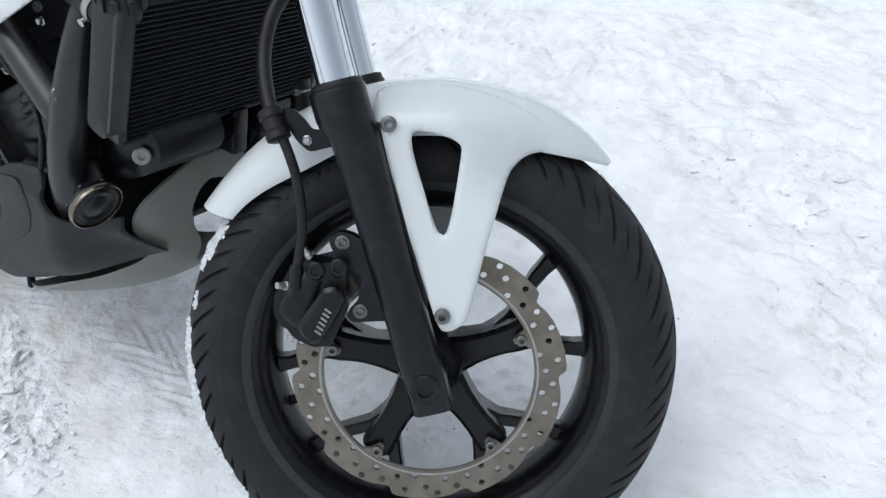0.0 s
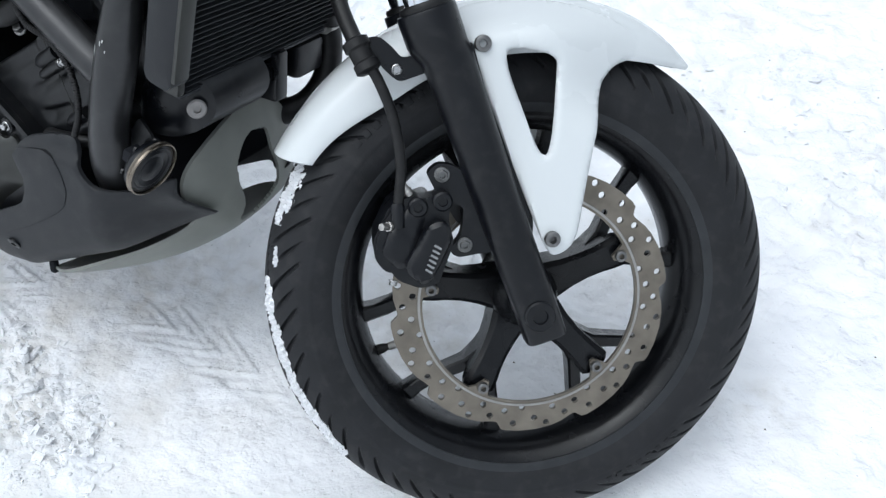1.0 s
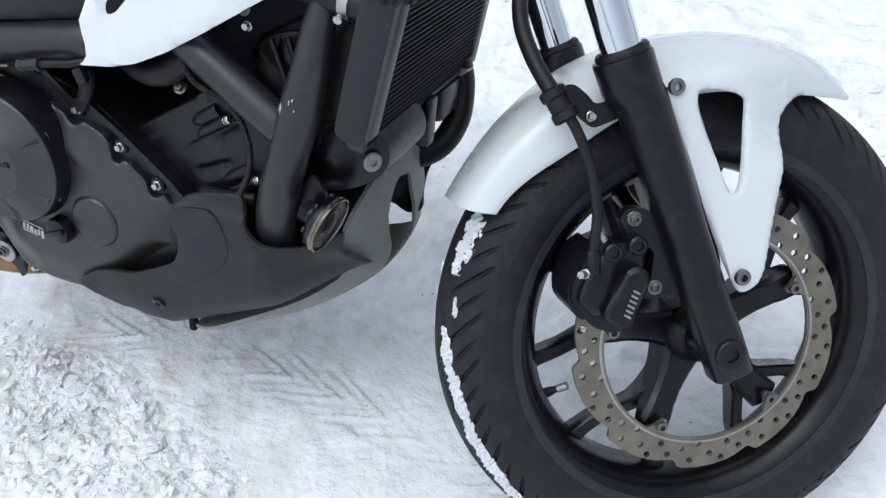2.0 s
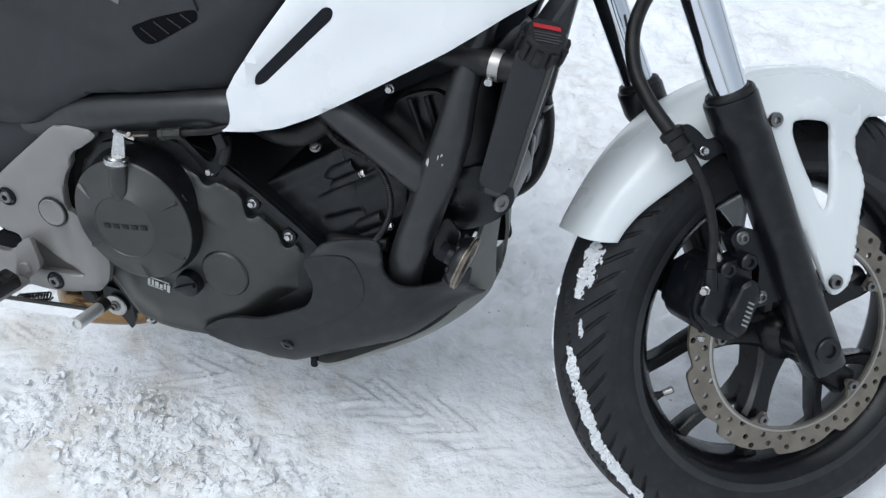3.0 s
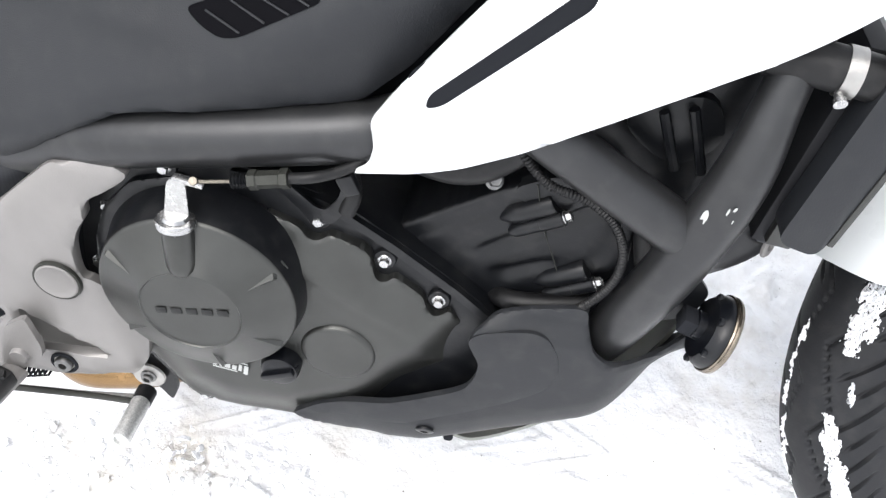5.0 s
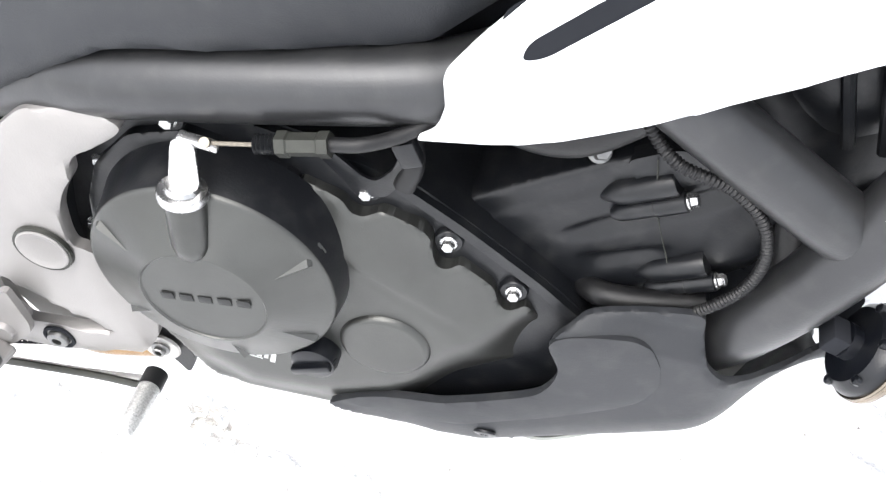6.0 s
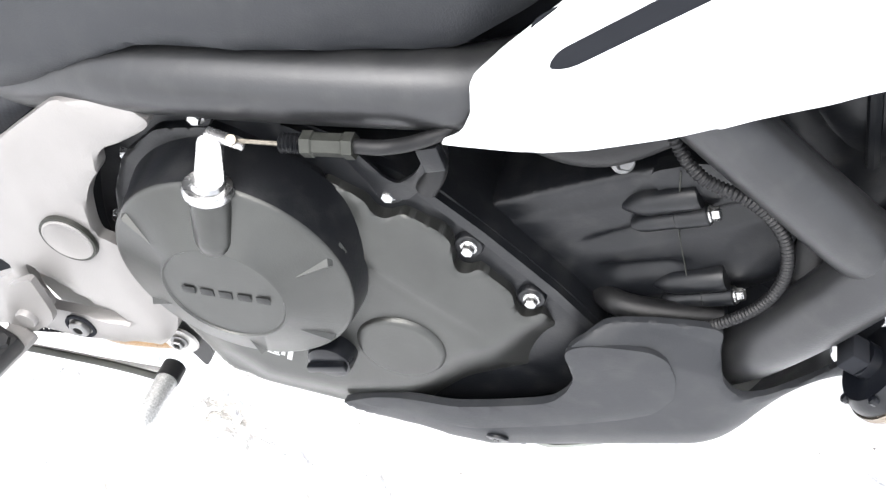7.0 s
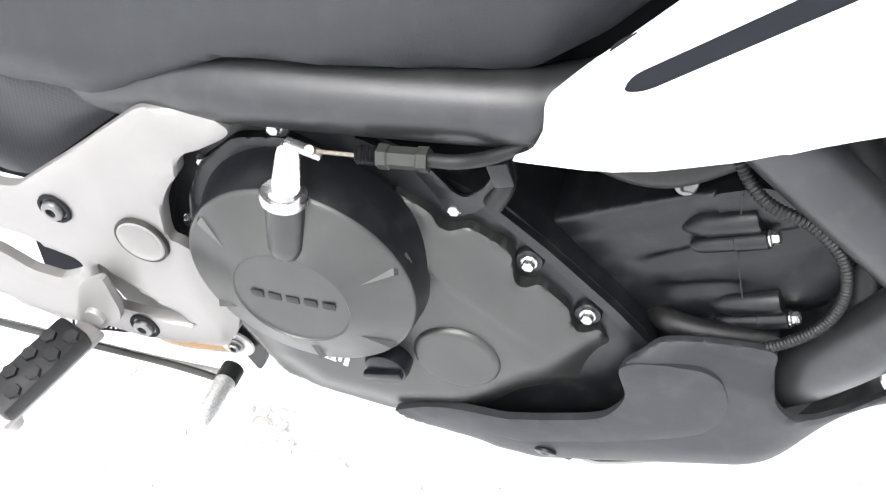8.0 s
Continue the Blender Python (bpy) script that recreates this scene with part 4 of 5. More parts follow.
# vent with slats
vent_pts = [(-0.8140, 0.6270), (-0.7800, 0.6430), (-0.7335, 0.6600), (-0.7190, 0.6640), (-0.7140, 0.6545), (-0.7732, 0.6175), (-0.7870, 0.6135), (-0.8020, 0.6180)]
# no real opening: a black sheet on the panel paints the vent's shaded depth
part("vent_shade", sheet(vent_pts, lambda x, z: panel_depth(x, z) - 0.0008, 0.002, 0.02, (), 0, 1), M_VOID, panel, "louvred vent, its shaded depth painted as a black sheet")
for xa, za, xb, zb in ((-0.7985, 0.6285, -0.7720, 0.6210), (-0.7795, 0.6388, -0.7540, 0.6318), (-0.7600, 0.6465, -0.7365, 0.6412), (-0.7405, 0.6545, -0.7225, 0.6498)):
    slat_bm = tube([(xa, panel_depth(xa, za) - 0.0012, za), (xb, panel_depth(xb, zb) - 0.0012, zb)], 0.0008, 8, 1)
    part("slat", slat_bm, M_PANEL, panel)
# studded grip plate
part("grip_plate", sheet([(-0.918, 0.668), (-0.833, 0.648), (-0.833, 0.72), (-0.918, 0.72)], lambda x, z: panel_depth(x, z) - 0.002, 0.003, 0.03, (), 0.001, 0), mat("grey_grip_pad", (0.13, 0.135, 0.14), 0.5), panel, "grey studded grip pad")
stud = data_of(lathe([(0.0035, 0), (0.0030, 0.0012), (0.0, 0.0018)], seg=12, close=False), M_PANEL)
for i in range(6):
    for j in range(3):
        x, z = -0.907 + 0.0135 * i, 0.674 - 0.0031 * i + 0.017 * j
        piece("stud", stud, panel, at((x, panel_depth(x, z) - 0.002, z), RIGHT))
seam = part("panel_seam", tube([(-0.716, panel_depth(-0.716, 0.66) + 0.0002, 0.664), (-0.75, panel_depth(-0.75, 0.70) + 0.0002, 0.70), (-0.78, panel_depth(-0.78, 0.74) + 0.0002, 0.74)], 0.0012, 6, 1), M_HOLE, panel)


def cowl_depth(x, z):
    edge = 0.534 + 0.62 * (x + 0.689)
    k = smooth01((z - edge) / 0.09)
    return -0.190 - 0.012 * k + 0.10 * max(0.0, z - 0.70) + 0.02 * smooth01((x + 0.42) / 0.12)


cowl_outline = [(-0.690, 0.529), (-0.678, 0.538), (-0.674, 0.556), (-0.677, 0.580), (-0.662, 0.606), (-0.624, 0.661), (-0.592, 0.704), (-0.592, 0.74), (-0.62, 0.80),
                (-0.42, 0.83), (-0.345, 0.755), (-0.332, 0.735), (-0.365, 0.713), (-0.425, 0.667), (-0.472, 0.635), (-0.521, 0.602), (-0.572, 0.569), (-0.612, 0.548), (-0.645, 0.537)]
slot_outline = [(-0.6405, 0.5955), (-0.6290, 0.5995), (-0.5445, 0.6880), (-0.5430, 0.6985), (-0.5525, 0.7000), (-0.6380, 0.6090)]
cowl = part("side_cowl", sheet(cowl_outline, cowl_depth, 0.004, 0.014, [slot_outline], 0.004, 1), M_WHITE, bike, "glossy white side cowl with a dark slot")
part("slot_liner", sheet([(-0.652, 0.585), (-0.625, 0.585), (-0.532, 0.68), (-0.532, 0.712), (-0.565, 0.712), (-0.652, 0.625)], lambda x, z: cowl_depth(x, z) + 0.0043, 0.002, 0.008, (), 0, 1), M_HOLE, cowl, "black slot insert")
part("upper_trim", sheet([(-0.440, 0.742), (-0.385, 0.741), (-0.325, 0.742), (-0.318, 0.756), (-0.34, 0.80), (-0.42, 0.84)], lambda x, z: cowl_depth(x, z) - 0.004, 0.006, 0.03, (), 0.002, 1), M_PANEL, cowl, "black upper trim")
part("side_cowl", sheet(cowl_outline, cowl_depth, 0.004, 0.03, [slot_outline], 0.004, 1, 1), M_WHITE, bike, "glossy white side cowl with a dark slot")
part("tank_panel", sheet([(-1.30, 0.475), (-0.955, 0.487), (-0.880, 0.537), (-0.690, 0.570), (-0.585, 0.715), (-0.62, 0.82), (-1.30, 0.82)], panel_depth, 0.006, 0.03, (), 0.005, 1, 1), M_PANEL, bike, "matt black tank side panel")

# ---- radiator ----
R_T, R_B = V((-0.352, 0, 0.668)), V((-0.372, 0, 0.500))
core = part("radiator", block((-0.012, -0.150, -0.086), (0.006, 0.172, 0.084), 0.001, Matrix.Translation((-0.362, 0, 0.584)) @ pose(0, 0, 0, 0, 7, 0)), M_CORE, bike, "black radiator with fine horizontal fins")
fin = data_of(block((-0.004, -0.140, -0.0005), (0.004, 0.165, 0.0005), 0), M_FIN)
for k in range(27):
    u = -0.082 + 0.0063 * k
    piece("fin", fin, core, Matrix.Translation((-0.362, 0, 0.584)) @ pose(0, 0, 0, 0, 7, 0) @ Matrix.Translation((0.0085, 0, u)) @ pose(0, 0, 0, 0, 10, 0))
rad_m = Matrix.Translation((-0.362, 0, 0.584)) @ pose(0, 0, 0, 0, 7, 0)
part("side_tank", sheet([(-0.352, 0.682), (-0.322, 0.684), (-0.3165, 0.678), (-0.3440, 0.5240), (-0.3500, 0.5170), (-0.3720, 0.5230), (-0.3775, 0.5300)], lambda x, z: -0.184 + 0.03 * (x + 0.345), 0.026, 0.03, (), 0.004, 1), M_PANEL, core, "black plastic radiator side cover")
# added paler block: skylight on the cover's front face put into its colour
part("lit_front_strip", block((-0.002, -0.181, -0.074), (0.003, -0.159, 0.074), 0.001, Matrix.Translation((-0.3285, 0, 0.601)) @ pose(0, 0, 0, 0, 10.1, 0)), M_COVER, core, "sky-lit front face of the side cover, painted as a paler strip")
part("end_strip", block((-0.004, -0.158, -0.082), (0.016, -0.146, 0.082), 0.002, rad_m), M_COVER, core, "dark grey radiator edge strip")
part("bottom_edge", block((-0.006, -0.148, -0.089), (0.012, 0.168, -0.085), 0.001, rad_m), M_FIN, core, "worn lower edge")
part("end_strip", block((-0.006, 0.166, -0.086), (0.014, 0.182, 0.084), 0.002, rad_m), M_NOSE, core, "grey radiator edge strip")
cap = part("radiator_cap", lathe([(0.0, 0.016), (0.020, 0.016), (0.0225, 0.013), (0.024, 0.0), (0.024, -0.010), (0.018, -0.012), (0.018, -0.030), (0.0, -0.030)], (-0.330, -0.163, 0.685), (0.30, -0.34, 0.89), 40, close=False), M_HOSE, core, "knurled black radiator cap with red label")
cap_m = at((-0.330, -0.163, 0.685), (0.30, -0.34, 0.89)) @ pose(0, 0, 0, 0, 0, -20)
lobe = data_of(block((-0.0042, -0.003, -0.010), (0.0042, 0.003, 0.010), 0.0015), M_HOSE)
for k in range(10):
    a = 2 * math.pi * k / 10
    piece("cap_lobe", lobe, core, cap_m @ Matrix.Translation((0.0245 * math.cos(a), 0.0245 * math.sin(a), 0.001)) @ pose(0, 0, 0, 0, 0, 90 + math.degrees(a)))
bmr = block((-0.0145, 0.0052, 0.0162), (0.0145, 0.0110, 0.0168), 0)
part("red_label", bmr, M_RED, core, "red warning stripe", cap_m)
for k in range(4):
    part("label_bar", block((-0.014, -0.0015 - 0.004 * k, 0.0162), (0.014 - 0.003 * (k % 2), 0.0 - 0.004 * k, 0.0166), 0), mat("worn_print", (0.055, 0.055, 0.055), 0.5), core, "", cap_m)
rhose = part("radiator_hose", tube([(-0.480, -0.120, 0.648), (-0.435, -0.145, 0.655), (-0.390, -0.158, 0.656), (-0.352, -0.162, 0.653)], 0.0155, 24), M_HOSE, bike, "black coolant hose with a steel clamp")
part("hose_clamp", lathe([(0.0162, -0.0055), (0.0170, -0.0055), (0.0170, 0.0055), (0.0162, 0.0055), (0.0162, -0.0055)], (-0.374, -0.160, 0.6548), (1.0, -0.11, -0.05), 32, close=False), M_STEEL, rhose, "bright steel hose clamp")
part("clamp_screw", lathe([(0.0032, -0.006), (0.0032, 0.004), (0.0045, 0.004), (0.0045, 0.008), (0.0, 0.008)], (-0.379, -0.172, 0.644), (0.1, -0.9, -0.3), 12, close=False), M_ZINC, rhose)
part("lower_hose", tube([(-0.372, 0.150, 0.510), (-0.362, 0.150, 0.470), (-0.360, 0.135, 0.425), (-0.375, 0.100, 0.395), (-0.420, 0.05, 0.385)], 0.0175, 22), M_HOSE, rhose, "black lower coolant hose")
part("hose_clamp", lathe([(0.0182, -0.005), (0.0192, -0.005), (0.0192, 0.005), (0.0182, 0.005), (0.0182, -0.005)], (-0.370, 0.150, 0.498), (0.15, 0, 1), 28, close=False), M_STEEL, rhose, "bright steel hose clamp")
low = part("radiator_bracket", sheet([(-0.430, 0.500), (-0.385, 0.520), (-0.352, 0.500), (-0.345, 0.470), (-0.362, 0.445), (-0.40, 0.425), (-0.440, 0.430)], lambda x, z: -0.128 + 0.25 * (x + 0.40), 0.10, 0.02, (), 0.008, 2), M_GLOSSBLK, bike, "black lower radiator housing")
piece("bracket_bolt", data_of(lathe([(0.0110, 0), (0.0110, 0.002), (0.0090, 0.0035), (0.0045, 0.0035), (0.004, 0.001), (0, 0.001)], seg=28, close=False), M_SILVER), low, at((-0.360, -0.124, 0.476), (0.80, -0.60, 0.10)))
part("bracket_bar", block((-0.396, -0.112, 0.452), (-0.362, -0.020, 0.490), 0.005), M_GLOSSBLK, low)
part("bracket_bar", block((-0.392, -0.022, 0.458), (-0.364, 0.052, 0.486), 0.004), M_GLOSSBLK, low)
part("bracket_rib", block((-0.398, 0.014, 0.436), (-0.352, 0.040, 0.500), 0.005), M_GLOSSBLK, low)
part("bracket_rib", block((-0.400, 0.066, 0.448), (-0.356, 0.128, 0.494), 0.008), M_GLOSSBLK, low)

# ---- engine ----
COVER = [(-0.915, 0.375), (-0.800, 0.390), (-0.768, 0.400), (-0.762, 0.4635), (-0.751, 0.460), (-0.733, 0.4545), (-0.729, 0.447), (-0.720, 0.4435), (-0.712, 0.449), (-0.707, 0.452), (-0.683, 0.443), (-0.6755, 0.436), (-0.672, 0.418), (-0.6675, 0.4105), (-0.660, 0.4105), (-0.654, 0.417),
         (-0.629, 0.397), (-0.6255, 0.385), (-0.619, 0.3765), (-0.611, 0.378), (-0.6055, 0.385), (-0.593, 0.367), (-0.578, 0.338), (-0.565, 0.305), (-0.643, 0.245), (-0.738, 0.205), (-0.800, 0.201), (-0.846, 0.209), (-0.868, 0.243), (-0.902, 0.290), (-0.918, 0.350)]
FLANGE = [(-0.915, 0.3745), (-0.912, 0.405), (-0.900, 0.440), (-0.872, 0.472), (-0.835, 0.484), (-0.797, 0.476), (-0.782, 0.470), (-0.7615, 0.4640), (-0.7675, 0.3995), (-0.800, 0.3895)]
BULGE = [(-0.920, 0.405), (-0.835, 0.492), (-0.770, 0.475), (-0.690, 0.448), (-0.596, 0.378), (-0.560, 0.305), (-0.643, 0.238), (-0.738, 0.198), (-0.815, 0.193), (-0.868, 0.225), (-0.925, 0.350)]
CASE = [(-0.930, 0.400), (-0.918, 0.448), (-0.880, 0.490), (-0.845, 0.505), (-0.790, 0.500), (-0.712, 0.483), (-0.655, 0.447), (-0.600, 0.408), (-0.556, 0.372), (-0.545, 0.300),
        (-0.640, 0.235), (-0.740, 0.196), (-0.810, 0.190), (-0.858, 0.200), (-0.885, 0.240), (-0.918, 0.285), (-0.935, 0.345)]
engine = part("engine", sheet(CASE, flat(-0.1635), 0.29, 0.05, (), 0.004, 2), M_ENGINE, bike, "black parallel-twin engine with dark grey clutch cover")


def cover_depth(x, z):
    d = edge_dist([BULGE], x, z)
    y = -0.1710 - 0.0145 * smooth01((d - 0.004) / 0.055)
    # hollow running down to the belly panel
    c = 0.733 * (x + 0.660) - 0.68 * (z - 0.329)
    y += 0.016 * smooth01((c + 0.004) / 0.055) * smooth01((x + 0.700) / 0.06)
    # low step that runs from the dome towards the edge
    c = 0.507 * (x + 0.734) + 0.862 * (z - 0.412)
    return y - 0.0026 * smooth01(c / 0.005) * smooth01((x + 0.750) / 0.02) * smooth01((-0.625 - x) / 0.04)


part("clutch_cover", sheet(COVER, cover_depth, 0.02, 0.0042, (), 0.0016, 1), M_COVER, engine, "dark grey painted clutch cover", angle=38)
# grey castings coloured black here: the shade round the dome is painted in
part("cover_flange", sheet(FLANGE, cover_depth, 0.02, 0.0042, (), 0.0016, 1), M_ENGINE, engine, "clutch cover flange, its shade painted black", angle=38)
part("dome_wall", lathe([(0.0905, 0.170), (0.0868, 0.186), (0.0842, 0.2025), (0.0836, 0.2050)], (-0.8115, 0, 0.3905), RIGHT, 72, close=False), M_ENGINE, engine, "side wall of the clutch dome, its shade painted black")
part("clutch_dome", lathe([(0.0836, 0.2045), (0.0832, 0.2062), (0.0820, 0.2074), (0.0800, 0.2084), (0.0455, 0.2215), (0.0440, 0.2235), (0.0425, 0.2240), (0.0415, 0.2228), (0.0405, 0.2228), (0.0, 0.2240)], (-0.8115, 0, 0.3905), RIGHT, 72, close=False), M_COVER, engine, "round grey clutch dome")
dome_c = V((-0.8115, 0, 0.3905))


def dome_rib(deg, r0, r1, w, lift=0.004):
    a = radians(deg)
    d, s = V((math.cos(a), 0, math.sin(a))), V((-math.sin(a), 0, math.cos(a)))
    bm = bmesh.new()
    def yy(r):
        return -(0.2100 + (0.078 - r) * 0.354) if r < 0.078 else -0.2085
    p = [dome_c + d * r0 + V((0, yy(r0) + 0.001, 0))]
    tips = [dome_c + d * r1 + s * w * k + V((0, yy(r1) - (lift if k == 0 else -0.001), 0)) for k in (-1, 0, 1)]
    ends = [dome_c + d * (r1 + 0.006) + s * w * k + V((0, yy(r1) + 0.012, 0)) for k in (-1, 0, 1)]
    v = [bm.verts.new(q) for q in p + tips + ends]
    for f in ((0, 1, 2), (0, 2, 3), (1, 4, 5, 2), (2, 5, 6, 3), (0, 3, 6, 4, 1)):
        bm.faces.new([v[i] for i in f])
    part("dome_rib", bm, M_COVER, engine, angle=20)


for deg in (32, -28, -78, 218, 152):
    dome_rib(deg, 0.050, 0.0795, 0.0045)
bar = data_of(block((-0.0046, -0.0032, 0), (0.0046, 0.0032, 0.0004), 0.0003), M_DARKBAR)
for k in range(5):
    piece("maker_mark", bar, engine, at((-0.8360 + 0.0130 * k, -0.2241, 0.3880 + 0.0020 * k), RIGHT, 8.5))
part("boss", lathe([(0.0350, 0.1800), (0.0335, 0.1862), (0.0318, 0.1885), (0.0302, 0.1893), (0.0285, 0.1893), (0.0, 0.1897)], (-0.6975, 0, 0.3270), RIGHT, 44, close=False), M_COVER, engine)
part("filler_cap", lathe([(0.0, 0.2015), (0.014, 0.2015), (0.0165, 0.200), (0.018, 0.194), (0.018, 0.180)], (-0.748, 0, 0.303), RIGHT, 30, close=False), M_GLOSSBLK, engine, "black oil filler cap")
part("filler_grip", block((-0.016, -0.0035, 0.0), (0.016, 0.0035, 0.006), 0.0015), M_GLOSSBLK, engine, "", at((-0.748, -0.2005, 0.303), RIGHT, 25))
lab = at((-0.796, -0.1892, 0.289), RIGHT, -8)
for k, (x0, x1, z0, z1) in enumerate(((-0.017, 0.015, 0.004, 0.0055), (-0.017, -0.0135, -0.007, 0.002), (-0.011, -0.008, -0.007, 0.002), (-0.006, -0.001, -0.007, 0.001), (0.001, 0.005, -0.007, -0.001), (0.007, 0.010, -0.007, 0.002), (0.012, 0.016, -0.010, 0.002), (-0.017, 0.006, -0.0095, -0.0082))):
    part("print_bar", block((x0, z0, 0), (x1, z1, 0.0004), 0), M_BAR, engine, "", lab)
for p in ((-0.719, -0.167, 0.4625), (-0.664, -0.1655, 0.4285), (-0.6155, -0.1655, 0.392), (-0.901, -0.160, 0.435), (-0.838, -0.176, 0.4985), (-0.920, -0.160, 0.366), (-0.869, -0.152, 0.226), (-0.838, -0.160, 0.198)):
    part("bolt_boss", lathe([(0.0105, -0.010), (0.0098, -0.001), (0.0090, 0.0)], p, RIGHT, 20), M_ENGINE, engine)
    piece("cover_bolt", BOLT, engine, at(p, RIGHT, 17))
part("case_edge", sheet([(-0.790, 0.498), (-0.712, 0.481), (-0.655, 0.446), (-0.600, 0.407), (-0.556, 0.370), (-0.5600, 0.3635), (-0.604, 0.400), (-0.659, 0.439), (-0.714, 0.474), (-0.790, 0.491)], flat(-0.1665), 0.010, 9, (), 0.0, 1), M_ENGINE, engine)


def cyl_depth(x, z):
    u = (x + 0.57) * 0.80 + (z - 0.44) * 0.60
    w = -(x + 0.57) * 0.60 + (z - 0.44) * 0.80
    y = -0.1430 + 0.012 * smooth01((-0.050 - w) / 0.03)
    y += 0.0020 * smooth01((w - 0.034 + 0.06 * u) / 0.004) * smooth01((0.040 - u) / 0.012)
    # scoops below the upper studs and above the lower ones
    y += 0.0050 * smooth01((u + 0.030) / 0.040) * smooth01((0.014 - w) / 0.006) * smooth01((w + 0.006) / 0.016)
    y += 0.0055 * smooth01((u + 0.026) / 0.020) * smooth01((0.040 - u) / 0.016) * smooth01((w + 0.040) / 0.018) * smooth01((-0.016 - 0.2 * u - w) / 0.006)
    return y


cyl = part("cylinder_block", sheet([(-0.659, 0.446), (-0.570, 0.507), (-0.542, 0.524), (-0.505, 0.528), (-0.470, 0.490), (-0.465, 0.432), (-0.50, 0.380), (-0.560, 0.340), (-0.569, 0.350), (-0.605, 0.395), (-0.611, 0.405), (-0.652, 0.431), (-0.658, 0.438)], cyl_depth, 0.28, 0.0030, (), 0.004, 1), M_ENGINE, bike, "black finned-free cylinder block", angle=45)
part("head_flange", sheet([(-0.5690, 0.5080), (-0.5420, 0.5240), (-0.5160, 0.5230), (-0.5150, 0.5080), (-0.5320, 0.4960), (-0.5520, 0.4850)], flat(-0.1478), 0.012, 0.03, (), 0.003, 1), M_ENGINE, cyl)
part("gasket_line", tube([(-0.5525, -0.1480, 0.517), (-0.5475, -0.1482, 0.498), (-0.5400, -0.1434, 0.470), (-0.5270, -0.1434, 0.440), (-0.5190, -0.1490, 0.424)], 0.0005, 6, 4), M_ADJ, cyl, "thin bare gasket seam")
for a, b in (((-0.5640, -0.1450, 0.4650), (-0.5265, -0.1500, 0.4912)), ((-0.5260, -0.1450, 0.4010), (-0.4890, -0.1500, 0.4272))):
    d = (V(b) - V(a)).normalized()
    n = (V(b) - V(a)).length
    part("bolt_sleeve", lathe([(0.0, -0.004), (0.0035, -0.003), (0.0058, 0.002), (0.0062, 0.008), (0.0062, n * 0.55), (0.0068, n * 0.56), (0.0068, n - 0.001), (0.0060, n)], a, d, 20), M_ENGINE, cyl)
    piece("stud_nut", BOLT_S, cyl, at(b, d))
    e = V(a) + V((-0.0085, 0.0045, 0.0105))
    part("stud_boss", lathe([(0.0, -0.008), (0.0040, -0.003), (0.0080, 0.006), (0.0092, 0.012), (0.0092, n - 0.003), (0.0084, n - 0.001), (0.0, n - 0.001)], e, d, 22, close=False), M_ENGINE, cyl)
piece("head_bolt", data_of(hexbolt(0.0058, 0.009, 1.3, False), M_SCREW), cyl, at((-0.586, -0.148, 0.5145), (0.15, -0.75, 0.65)))
head = part("cylinder_head", sheet([(-0.530, 0.560), (-0.470, 0.612), (-0.400, 0.640), (-0.370, 0.560), (-0.385, 0.455), (-0.42, 0.43), (-0.47, 0.44), (-0.505, 0.515)], flat(-0.118), 0.24, 0.03, (), 0.015, 2), M_ENGINE, bike, "black cylinder head")
part("cam_cover", sheet([(-0.505, 0.572), (-0.478, 0.594), (-0.438, 0.606), (-0.420, 0.566), (-0.455, 0.535)], flat(-0.136), 0.03, 0.03, (), 0.008, 2), M_ENGINE, head)
for x in (-0.475, -0.455):
    part("head_rib", tube([(x, -0.139, 0.592 + 0.3 * (x + 0.475)), (x + 0.020, -0.139, 0.545)], 0.004, 8, 1), M_ENGINE, head)
part("spark_plug_boot", tube([(-0.47, -0.10, 0.52), (-0.455, -0.145, 0.468), (-0.45, -0.15, 0.45)], 0.012, 14), M_HOSE, head)
part("head_clip", lathe([(0.004, -0.004), (0.0065, -0.004), (0.0065, 0.006), (0.004, 0.006)], (-0.498, -0.150, 0.620), (0.3, -0.8, 0.3), 12), M_ZINC, head, "small bright hose clip")
piece("clip_screw", BOLT_S, head, at((-0.494, -0.152, 0.605), RIGHT))

# clutch lever, cable and its bracket
lever = part("clutch_lever", sheet([(-0.829, 0.468), (-0.808, 0.470), (-0.8125, 0.507), (-0.8265, 0.507)], lambda x, z: -0.2115 + 0.30 * (z - 0.47), 0.003, 0.02, (), 0.0012, 1), M_ZINC, bike, "bright zinc clutch release lever with cable")
part("lever_cap", lathe([(0.0, 0.0055), (0.009, 0.0055), (0.0105, 0.003), (0.0145, 0.003), (0.0155, 0.001), (0.0150, -0.003), (0.010, -0.008)], (-0.8185, -0.2110, 0.476), (0.03, 0.12, 0.98), 32, close=False), M_ZINC, lever, "domed zinc cap of the lever shaft")
part("lever_boss", lathe([(0.0125, 0.0), (0.0130, -0.010), (0.0125, -0.034), (0.0100, -0.042), (0.005, -0.046), (0.0, -0.047)], (-0.8185, -0.2085, 0.472), (-0.08, 0.22, 0.96), 28, close=False), M_COVER, lever)
part("cable_fork", block((-0.011, -0.0035, -0.0022), (0.013, 0.0035, 0.0022), 0.001, Matrix.Translation((-0.812, -0.196, 0.505)) @ pose(0, 0, 0, 0, 8, 0)), M_ZINC, lever)
part("cable_nipple", lathe([(0.0032, -0.005), (0.0032, 0.005)], (-0.806, -0.196, 0.505), (0, -0.7, 0.7), 14), M_CABLE, lever)
part("bare_cable", tube([(-0.806, -0.196, 0.505), (-0.760, -0.196, 0.515)], 0.0014, 8, 1), M_CABLE, lever, "bare braided steel cable")
